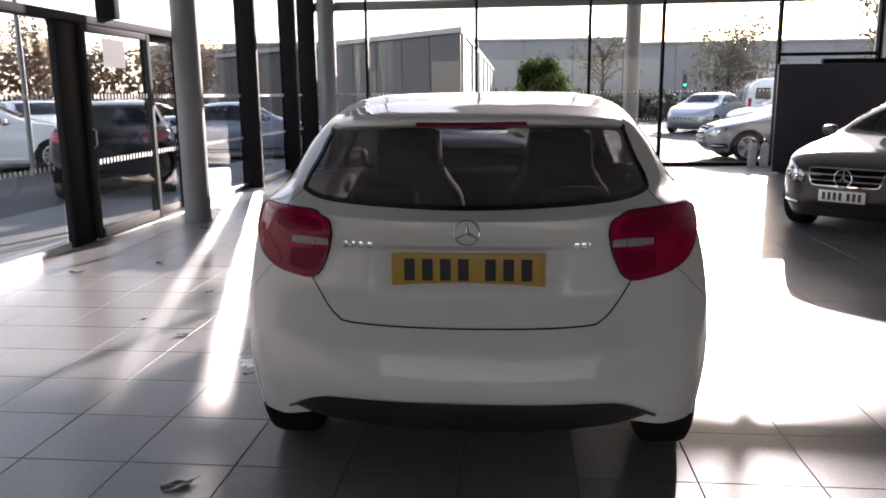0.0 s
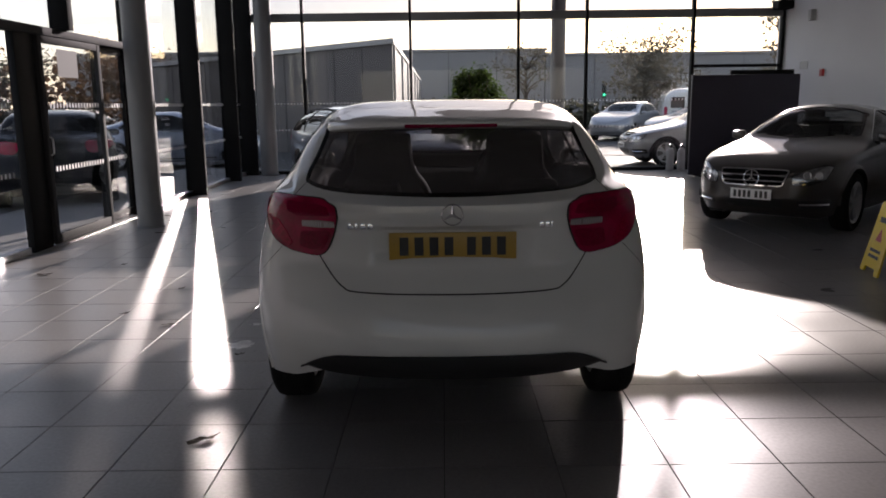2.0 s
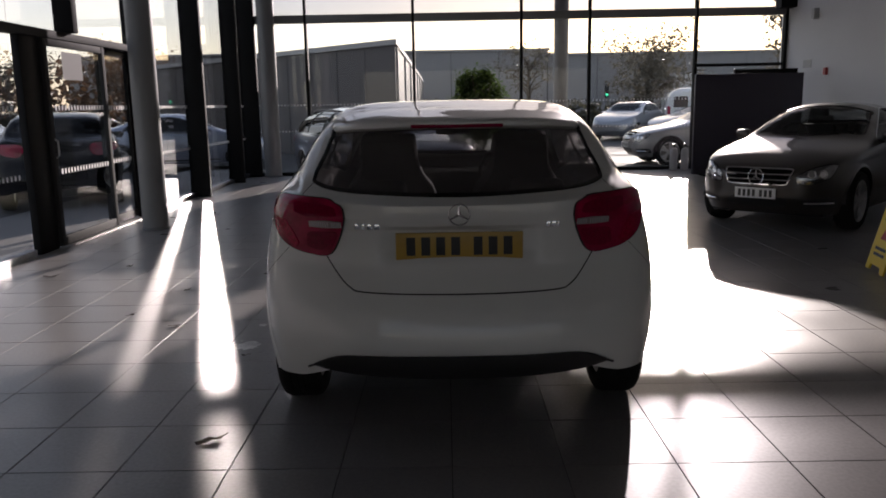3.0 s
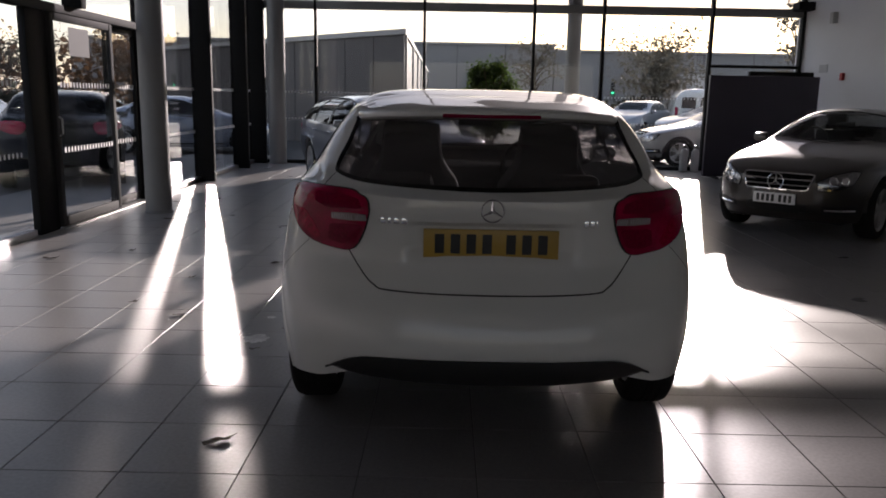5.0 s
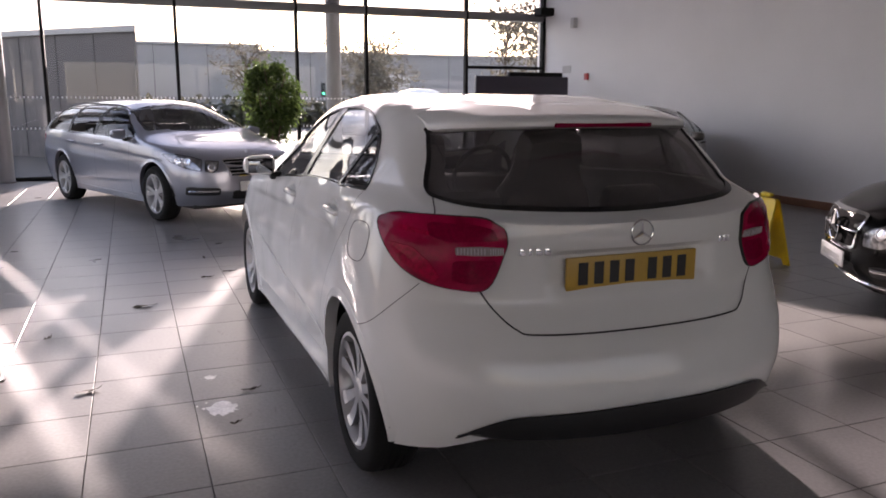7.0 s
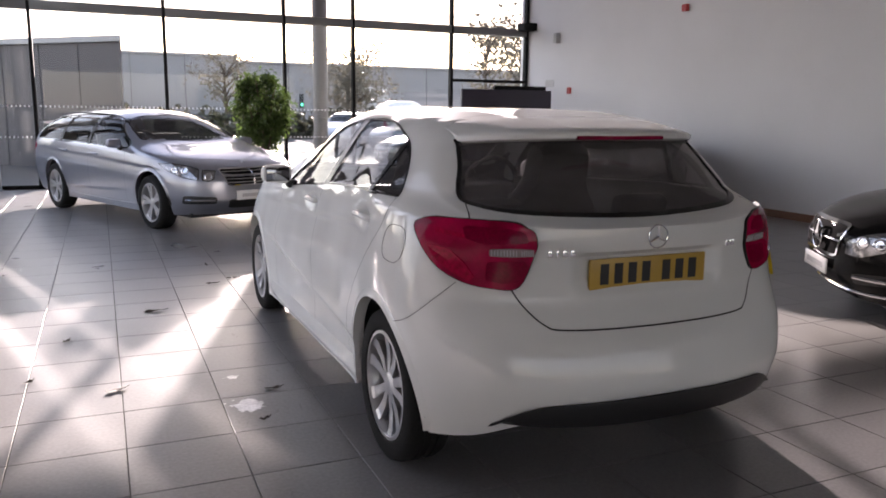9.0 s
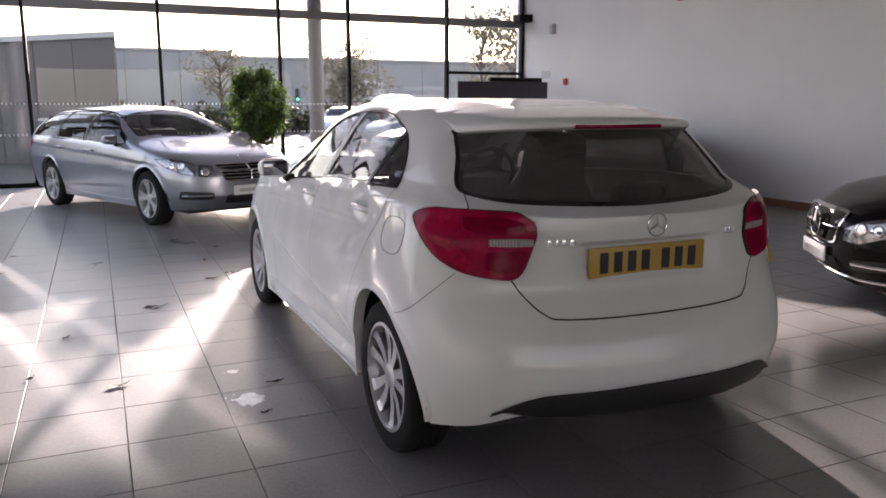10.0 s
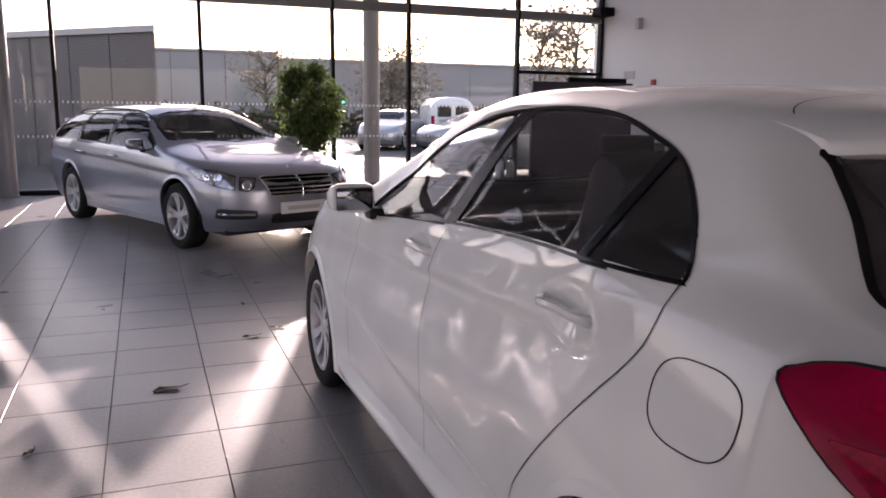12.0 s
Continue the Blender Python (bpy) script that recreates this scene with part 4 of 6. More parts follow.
wall("wall_east", XR, XR + 0.25, YF - 0.2, YB + 0.3, -0.1, ZC, "plain white painted showroom wall")
wall("wall_west", XL - 0.2, XL, YF, 1.05, -0.1, ZC, "plain white painted showroom wall")
# unseen wide window added in this wall as fill light for the cars' rear sides
south = tagged(new("wall_south"), "plain white painted showroom wall with a wide added fill window", "wall", kind="structure")
for x0, x1, z0, z1 in ((XL - 0.1, -3.0, -0.1, ZC), (7.7, XR, -0.1, ZC), (-3.0, 7.7, -0.1, 0.12), (-3.0, 7.7, 3.0, ZC)):
    part("wall_panel", box(x0, x1, YF - 0.25, YF, z0, z1), M["wall"], south, "", False)
rear_window = tagged(new("fill_window"), "wide grey tinted glazing added in the unseen wall behind as fill", "window", kind="structure")
SPLIT = [-3.0, -0.325, 2.35, 5.025, 7.7]
for x0, x1 in zip(SPLIT, SPLIT[1:]):
    part("pane", box(x0 + 0.03, x1 - 0.03, YF - 0.13, YF - 0.12, 0.12, 3.0), M["grey_pane"], rear_window, "", False)
for x in SPLIT[1:-1]:
    part("mullion", box(x - 0.03, x + 0.03, YF - 0.17, YF - 0.08, 0.12, 3.0, 0.004), M["dark_metal"], rear_window)
tagged(obj("ceiling", box(XL - 0.4, XR + 0.25, YF - 0.25, YB + 0.4, ZC, ZC + 0.3), M["ceiling"], None, "", False), "grey painted showroom ceiling", "ceiling", kind="structure")
tagged(obj("baseboard", box(XR - 0.018, XR - 0.001, YF, 11.5, 0, 0.11, 0.004), M["skirting"], None, "", False), "reddish brown wooden skirting board along the white wall", "skirting", kind="structure")

# back glazing: frame members and panes under one window
back = tagged(new("window_1"), "tall black framed glazing with slim mullions across the showroom front", "window", kind="structure")
MULL = [-1.945, 0.265, 2.485, 3.89, 6.075, 7.90]
for x in MULL:
    part("mullion", box(x - 0.028, x + 0.028, YB - 0.07, YB + 0.07, 0, ZC, 0.004), M["dark_metal"], back)
for z0, z1 in ((0.0, 0.07), (3.11, 3.265), (ZC - 0.1, ZC)):
    edges = [XL + 0.1] + MULL
    for x0, x1 in zip(edges, edges[1:]):
        part("transom", box(x0 + 0.028, x1 - 0.028, YB - 0.09, YB + 0.09, z0, z1, 0.004), M["grey_metal"] if z0 > 1 else M["dark_metal"], back)
part("transom", box(6.113, 7.872, YB - 0.06, YB + 0.06, 2.10, 2.16, 0.004), M["dark_metal"], back)
panes_x = [XL + 0.1] + MULL
for x0, x1 in zip(panes_x, panes_x[1:]):
    for z0, z1 in ((0.07, 3.11), (3.265, ZC - 0.1)):
        p = part("pane", box(x0 + 0.028, x1 - 0.028, YB - 0.006, YB + 0.006, z0, z1), M["pane" if z0 < 1 else "upper_pane"], back, "", False)
        p.visible_shadow = z0 > 1                  # the tint added above the transom dims the sun on the floor


def dots(parent, a, b, z, count, size=0.03, inward=(0, -1, 0)):
    """A row of white safety dots on a pane, from a to b."""
    a, b, n = Vector((*a, z)), Vector((*b, z)), Vector(inward)
    way = (b - a).normalized()
    bm = bmesh.new()
    for k in range(count):
        c = a.lerp(b, (k + 0.5) / count) + n * 0.012
        vs = [bm.verts.new(c + way * sx * size * 0.5 + Vector((0, 0, sz * size * 0.85))) for sx, sz in ((-1, -0.5), (-0.5, -1), (0.5, -1), (1, -0.5), (1, 0.5), (0.5, 1), (-0.5, 1), (-1, 0.5))]
        bm.faces.new(vs)
    o = part("safety_dots", bm, M["dot"], parent, "row of small white safety dots")
    tagged(o, kind="stuff")
    return o


for x0, x1 in zip(panes_x, panes_x[1:]):
    for z in (1.46, 0.92):
        dots(back, (x0 + 0.06, YB - 0.006), (x1 - 0.06, YB - 0.006), z, int((x1 - x0) / 0.075), 0.024)

for x0, x1, z in ((-1.84, -1.50, 1.16), (-1.84, -1.58, 1.04)):
    part("etched_print", box(x0, x1, YB - 0.0095, YB - 0.0075, z, z + 0.05), M["dot"], back, "faint white print on the glass", False)

# left glazing with deep fins, a sliding door and a header
left = tagged(new("window_2"), "black framed side glazing with deep vertical fins", "window", kind="structure")
FINS = [(7.15, 0.06), (9.45, 0.27), (11.75, 0.25), (13.0, 0.30)]
for y, d in FINS:
    part("mullion", box(XL - 0.05, XL + d, y - 0.045 if d > 0.1 else y - 0.04, y + 0.045 if d > 0.1 else y, 0, ZC, 0.006), M["dark_metal"], left)
part("mullion", box(XL - 0.05, XL + 0.16, 5.30, 5.42, 2.255, ZC, 0.006), M["dark_metal"], left)
part("mullion", box(XL - 0.05, XL + 0.05, 1.05, 1.13, 0, ZC, 0.004), M["dark_metal"], left)
for y0, y1 in ((1.13, 4.28), (7.195, 9.405), (9.495, 11.705), (11.795, 12.955)):
    p = part("pane", box(XL - 0.006, XL + 0.006, y0, y1, 0.07, ZC - 0.1), M["side_pane"], left, "", False)
    p.visible_shadow = False
    part("transom", box(XL - 0.05, XL + 0.05, y0, y1, 0, 0.07, 0.004), M["silver"], left, "bright aluminium sill")
    part("transom", box(XL - 0.05, XL + 0.05, y0, y1, ZC - 0.1, ZC, 0.004), M["dark_metal"], left)
    for z in (1.46, 0.80):
        dots(left, (XL + 0.006, y0 + 0.08), (XL + 0.006, y1 - 0.08), z, int((y1 - y0) / 0.075), 0.03, (1, 0, 0))
p = part("pane", box(XL - 0.006, XL + 0.006, 4.28, 7.105, 2.255, ZC - 0.1), M["side_pane"], left, "", False)
p.visible_shadow = False
part("transom", box(XL - 0.05, XL + 0.05, 4.28, 7.105, ZC - 0.1, ZC, 0.004), M["dark_metal"], left)

door = tagged(new("door_1"), "black framed automatic sliding glass door with a silver header", "door", kind="structure")
part("header", box(XL - 0.06, XL + 0.085, 1.6, 7.105, 2.17, 2.255, 0.008), M["header"], door, "dark grey metal door header")
part("jamb", box(XL - 0.03, XL + 0.05, 4.36, 4.74, 0, 2.17, 0.008), M["dark_metal"], door)
part("door_track", box(XL - 0.06, XL + 0.11, 4.74, 7.02, 0.0, 0.012, 0.003), M["silver"], door)


def leaf(y0, y1, x, frame_mat, st=0.085):
    part("stile", box(x - 0.025, x + 0.025, y0, y0 + st, 0.02, 2.165, 0.005), frame_mat, door)
    part("stile", box(x - 0.025, x + 0.025, y1 - st, y1, 0.02, 2.165, 0.005), frame_mat, door)
    part("rail", box(x - 0.022, x + 0.022, y0 + st, y1 - st, 0.02, 0.12, 0.005), frame_mat, door)
    part("rail", box(x - 0.022, x + 0.022, y0 + st, y1 - st, 2.09, 2.165, 0.005), frame_mat, door)
    pn = part("door_pane", box(x - 0.004, x + 0.004, y0 + st, y1 - st, 0.12, 2.09), M["side_pane"], door, "", False)
    pn.visible_shadow = False
    for z in (1.46, 0.80):
        dots(door, (x + 0.004, y0 + st + 0.05), (x + 0.004, y1 - st - 0.05), z, int((y1 - y0) / 0.075) - 2, 0.034, (1, 0, 0))


leaf(4.75, 6.20, XL + 0.06, M["header"], 0.075)
leaf(6.22, 7.10, XL - 0.03, M["dark_metal"], 0.05)
part("door_handle", tube([(XL + 0.09, 4.79, 0.95), (XL + 0.12, 4.79, 0.97), (XL + 0.12, 4.79, 1.12), (XL + 0.09, 4.79, 1.14)], 0.010, 8), M["silver"], door)


def column(name, x, y, r, label):
    bm = turned([(r + 0.012, 0.0), (r + 0.012, 0.02), (r, 0.03), (r, ZC)], 40)
    c = obj(name, bm, M["grey_metal"])
    c.location = (x, y, 0)
    return tagged(c, label, "column", kind="structure")


column("column_1", -2.65, 6.02, 0.15, "round grey steel column beside the sliding door")
column("column_2", -2.72, 13.0, 0.175, "round grey steel column in the glazed corner")
column("column_3", 3.44, 14.1, 0.155, "round grey steel column outside the front glazing")

# ---- cars in the room ----
A = A_SPEC()
A_PLACE = pose(0.945, -0.322, 0, 0, 0, 0.1) @ Matrix.Diagonal((1.004, 1, 1, 1))
hatch, sh = build_car("hatchback_car", "white five-door hatchback parked on the tiled showroom floor", A, M["white_paint"], A_PLACE, rows=250, cols=120, glasses=("side_glass", "privacy_glass", "clear_glass"))
LAMP = [(-0.805, 0.495, 1.012), (-0.785, 0.42, 1.044), (-0.74, 0.32, 1.047), (-0.66, 0.20, 1.046), (-0.565, 0.13, 1.038), (-0.508, 0.12, 1.018), (-0.489, 0.12, 0.980), (-0.498, 0.12, 0.940), (-0.565, 0.11, 0.818), (-0.66, 0.15, 0.812), (-0.74, 0.25, 0.838), (-0.785, 0.38, 0.90)]
for sd in (-1, 1):
    a = aim((0.55 * -sd, 0.83, 0))

    def on_lamp(points):
        return [flat(a, (x * -sd, y + 0.06 * max(0.0, 1 - y / 0.75)**2, z)) for x, y, z in points]

    out = on_lamp(LAMP)
    if sd > 0:
        out = out[::-1]
    lamp = part("tail_lamp", patch(sh, a, rounded(out, 5), 0.012), M["red"], hatch, "red tail lamp with a clear strip")
    part("gasket", band(sh, a, rounded(out, 5), 0.0024, 0.0124), M["gap"], lamp, "thin black lamp gasket")
    strip = on_lamp([(-0.655, 0.19, 0.955), (-0.58, 0.14, 0.960), (-0.495, 0.12, 0.957), (-0.50, 0.12, 0.929), (-0.58, 0.14, 0.926), (-0.655, 0.19, 0.928)])
    part("clear_strip", patch(sh, a, softbox(strip if sd < 0 else strip[::-1], 0.1), 0.0155, rings=(1.0, 0.9, 0.5)), M["strip_lens"], lamp, "clear ribbed lens strip")
    for lens, q in (("upper_lens", ((-0.73, 0.27, 1.030), (-0.60, 0.155, 1.028), (-0.53, 0.125, 1.012), (-0.508, 0.12, 0.972), (-0.67, 0.20, 0.966), (-0.72, 0.26, 0.985))),
                    ("lower_lens", ((-0.665, 0.19, 0.912), (-0.515, 0.12, 0.914), (-0.56, 0.11, 0.835), (-0.62, 0.13, 0.826), (-0.675, 0.18, 0.84)))):
        q = on_lamp(q)
        part(lens, patch(sh, a, softbox(q if sd < 0 else q[::-1], 0.2), 0.0142, rings=(1.0, 0.9, 0.5)), M["dark_red"], lamp, "deep red lens")
    for k in range(16):                            # ribs of the clear strip
        if k == 9:
            continue
        x, y = -0.645 + 0.0092 * k, 0.125 + 0.055 * max(0.0, (9 - k) / 9)
        rib = on_lamp([(x, y, 0.931), (x + 0.0042, y, 0.931), (x + 0.0042, y, 0.954), (x, y, 0.954)])
        part("rib", patch(sh, a, rib if sd < 0 else rib[::-1], 0.0172, rings=(1.0, 0.96)), M["rib"], lamp)
    for q in (((-0.788, 0.44, 0.965), (-0.772, 0.36, 0.898), (-0.735, 0.26, 0.850), (-0.70, 0.22, 0.830), (-0.685, 0.21, 0.850), (-0.712, 0.25, 0.905), (-0.748, 0.31, 0.955)), ((-0.775, 0.38, 1.018), (-0.71, 0.25, 1.0), (-0.708, 0.25, 0.985), (-0.772, 0.38, 0.998))):
        wedge = on_lamp(q)
        part("reflector", patch(sh, a, softbox(wedge[::-1] if sd < 0 else wedge, 0.12), 0.0142, rings=(1.0, 0.9, 0.5)), M["bright_red"], lamp, "bright red outer reflector")
    part("panel_gap", seam(sh, a, smooth_line(on_lamp([(-0.74, 0.27, 0.83), (-0.795, 0.36, 0.755), (-0.845, 0.46, 0.68), (-0.87, 0.56, 0.645)])), 0.0022), M["gap"], hatch)
part("panel_gap", seam(sh, REAR, smooth_line([(-0.565, 0.815), (-0.52, 0.745), (-0.46, 0.685), (-0.38, 0.665), (0, 0.658), (0.38, 0.665), (0.46, 0.685), (0.52, 0.745), (0.565, 0.815)]), 0.0055), M["gap"], hatch)
for sd in (-1, 1):
    part("panel_gap", seam(sh, REAR, smooth_line([(sd * 0.635, 1.10), (sd * 0.665, 1.065), (sd * 0.685, 1.035)]), 0.003), M["gap"], hatch)
    a = LEFT if sd < 0 else RIGHT
flap = [(-0.618 + 0.096 * math.copysign(abs(math.cos(a))**0.72, math.cos(a)), 0.928 + 0.071 * math.copysign(abs(math.sin(a))**0.72, math.sin(a))) for a in (2 * math.pi * k / 48 for k in range(48))]
part("fuel_flap", band(sh, LEFT, flap, 0.0024, 0.0012), M["gap"], hatch, "fuel filler flap gap")
bm = bmesh.new()
TOPL = smooth_line([(-0.655, 0.333), (-0.63, 0.346), (-0.60, 0.365), (-0.53, 0.397), (-0.42, 0.412), (0, 0.415), (0.42, 0.412), (0.53, 0.397), (0.60, 0.365), (0.63, 0.346), (0.655, 0.333)], 4)
rows_ = []
for p in TOPL:
    top, _ = sh.drop(REAR, (p[0], p[1] + 0.015), 0.004)
    low = min(0.315 + 0.025 * (abs(p[0]) / 0.66)**2, p[1] - 0.012)
    rows_.append([bm.verts.new((p[0], top.y + off, z)) for z, off in ((p[1] + 0.002, -0.001), (p[1], -0.007), (0.5 * (p[1] + low), -0.006), (low, 0.012), (low - 0.01, 0.10), (low - 0.005, 0.25))])
for r0, r1 in zip(rows_, rows_[1:]):
    for k in range(len(r0) - 1):
        bm.faces.new((r0[k], r1[k], r1[k + 1], r0[k + 1]))
bmesh.ops.recalc_face_normals(bm, faces=bm.faces)
part("rear_diffuser", bm, M["trim"], hatch, "matt black lower bumper insert")
number_plate(hatch, sh, REAR, (0, 0.848), 0.53, 0.114, M["plate_yellow"], push=0.003)
c, _ = sh.drop(REAR, (0, 0.985), 0.006)
part("badge", star_badge(bmesh.new(), 0.043, c, REAR), M["chrome"], hatch, "round chrome badge")
for x0, w in ((-0.435, 0.022), (-0.405, 0.012), (-0.382, 0.024), (-0.352, 0.024), (0.36, 0.018), (0.384, 0.018), (0.408, 0.008)):
    c, _ = sh.drop(REAR, (x0, 0.935), 0.002)
    part("badge_mark", box(c.x, c.x + w, c.y - 0.003, c.y + 0.004, c.z - 0.012, c.z + 0.012, 0.002), M["chrome"], hatch)
bm = bmesh.new()                                   # roof spoiler: a wing with a rounded trailing edge
DOWN = (Vector((0, 0, 0)), Vector((0, 0, -1)), Vector((1, 0, 0)), Vector((0, 1, 0)))
sec = []
for k in range(33):
    x = -0.572 + 1.144 * k / 32
    e = abs(x) / 0.572
    skin = lambda y: sh.drop(DOWN, (x, y), 0.0)[0].z
    zz = 1.362 - 0.014 * e**2 - 0.010 * e**8
    rim = sh.drop(REAR, (x, zz - 0.02), 0.0)[0].y
    back_y = min(0.366 + 0.04 * e**2 + (rim - 0.406) * e**2.6, rim - 0.006)
    root = 0.82
    z0 = skin(root)
    ys = [root + (back_y + 0.016 - root) * q for q in (0.0, 0.2, 0.4, 0.6, 0.8, 1.0)]
    line = lambda y: z0 + (zz - z0) * ((root - y) / (root - back_y))**1.2
    prof = [(root, z0 - 0.002)] + [(y, max(line(y), skin(y) + 0.0015) if y > 0.5 else line(y)) for y in ys[1:]]
    prof += [(back_y + 0.003, zz - 0.004), (back_y, zz - 0.010), (back_y + 0.002, zz - 0.024), (back_y + 0.012, zz - 0.029), (max(rim, back_y) + 0.03, zz - 0.045)]
    sec.append([bm.verts.new((x, y, z)) for y, z in prof])
for r0, r1 in zip(sec, sec[1:]):
    for k in range(len(r0) - 1):
        bm.faces.new((r0[k], r1[k], r1[k + 1], r0[k + 1]))
bm.faces.new(sec[0])
bm.faces.new(sec[-1][::-1])
bmesh.ops.recalc_face_normals(bm, faces=bm.faces)
spoiler = part("roof_spoiler", bm, M["white_paint"], hatch)
part("panel_gap", seam(sh, DOWN, smooth_line([(-0.558, 0.52), (-0.562, 0.62), (-0.555, 0.74), (-0.50, 0.815), (-0.36, 0.828), (0, 0.83), (0.36, 0.828), (0.50, 0.815), (0.555, 0.74), (0.562, 0.62), (0.558, 0.52)]), 0.0032), M["gap"], hatch)
part("high_brake_light", box(-0.20, 0.20, 0.3655, 0.39, 1.330, 1.3455, 0.004), M["dark_red"], spoiler, "dark red high brake light")


def nose(car, s, sh, paint, grille, star, plate, louvres=3, plate_w=0.52, bars=True, centre_bar=False):
    """Grille with louvres and badge, headlamps, lower intakes and a plate at the front of a car."""
    L = s["length"]
    o = softbox([(-p[0], p[1]) for p in grille], 0.12)
    g = part("grille", patch(sh, FRONT, o, 0.004), M["mesh"], car, "black grille with chrome louvres")
    part("grille_frame", band(sh, FRONT, o, s.get("grille_rim", 0.012), 0.014), M["chrome"], g)
    zs = [p[1] for p in grille]
    xs = [p[0] for p in grille]
    for k in range(louvres):
        z = min(zs) + (max(zs) - min(zs)) * (k + 1) / (louvres + 1)
        w = (max(xs) - 0.03) * (0.9 + 0.1 * (k + 1) / louvres)
        pts = [sh.drop(FRONT, (w * (t / 8 - 1), z), 0.012)[0] for t in range(17)]
        part("louvre", tube(pts, 0.0075, 6), M["chrome"], g)
    c, _ = sh.drop(FRONT, (0, star[0]), 0.02)
    part("badge", star_badge(bmesh.new(), star[1], c, FRONT), M["chrome"], g, "round chrome badge")
    if centre_bar:
        part("louvre", tube([sh.drop(FRONT, (0, min(zs) + (max(zs) - min(zs)) * t / 6), 0.010)[0] for t in range(7)], 0.005, 6), M["chrome"], g)
    number_plate(car, sh, FRONT, (0, plate), plate_w, 0.111, M["plate_white"], text_rows=7 if bars else 1, ink=True, thin=not bars)
    for sd in (-1, 1):
        a = aim((-0.6 * sd, -0.8, 0))
        turn = s.get("lamp_round", 0.22)
        for shape in s.get("headlamps", [s["headlamp"]]):
            pts = [flat(a, (sd * p[0], L - p[1], p[2])) for p in shape]
            h = part("headlamp", patch(sh, a, softbox(pts, turn), 0.006), M["clear_lens"], car, "clear headlamp with chrome reflectors")
            part("lamp_rim", band(sh, a, softbox(pts, turn), 0.006, 0.008), M["gloss_black"], h)
            cx = sum(p[0] for p in pts) / len(pts)
            cz = sum(p[1] for p in pts) / len(pts)
            for off in (-0.06, 0.06) if max(p[0] for p in pts) - min(p[0] for p in pts) > 0.22 else (0,):
                c, n = sh.drop(a, (cx + off, cz), 0.004)
                bm = turned([(0.045, 0.0), (0.045, 0.008), (0.036, 0.012), (0.030, 0.004), (0.0, 0.006)], 20)
                bmesh.ops.transform(bm, verts=bm.verts, matrix=Matrix.Translation(c) @ n.to_track_quat("Z", "Y").to_matrix().to_4x4())
                part("reflector", bm, M["chrome"], h)
        fog = softbox([(-sd * p[0], p[1]) for p in s["fog"]], 0.2)
        f = part("lower_intake", patch(sh, FRONT, fog if sd < 0 else fog[::-1], 0.004, rings=(1, 0.9, 0.5)), M["trim"], car)
        za = sum(p[1] for p in s["fog"]) / len(s["fog"])
        x0, x1 = min(p[0] for p in s["fog"]) + 0.03, max(p[0] for p in s["fog"]) - 0.03
        part("chrome_strip", tube([sh.drop(FRONT, (-sd * (x0 + (x1 - x0) * k / 6), za), 0.008)[0] for k in range(7)], 0.012, 6), M["chrome"], f)
    mid = softbox([(-p[0], p[1]) for p in s["intake"]], 0.2)
    part("centre_intake", patch(sh, FRONT, mid, 0.004, rings=(1, 0.9, 0.5)), M["trim"], car)


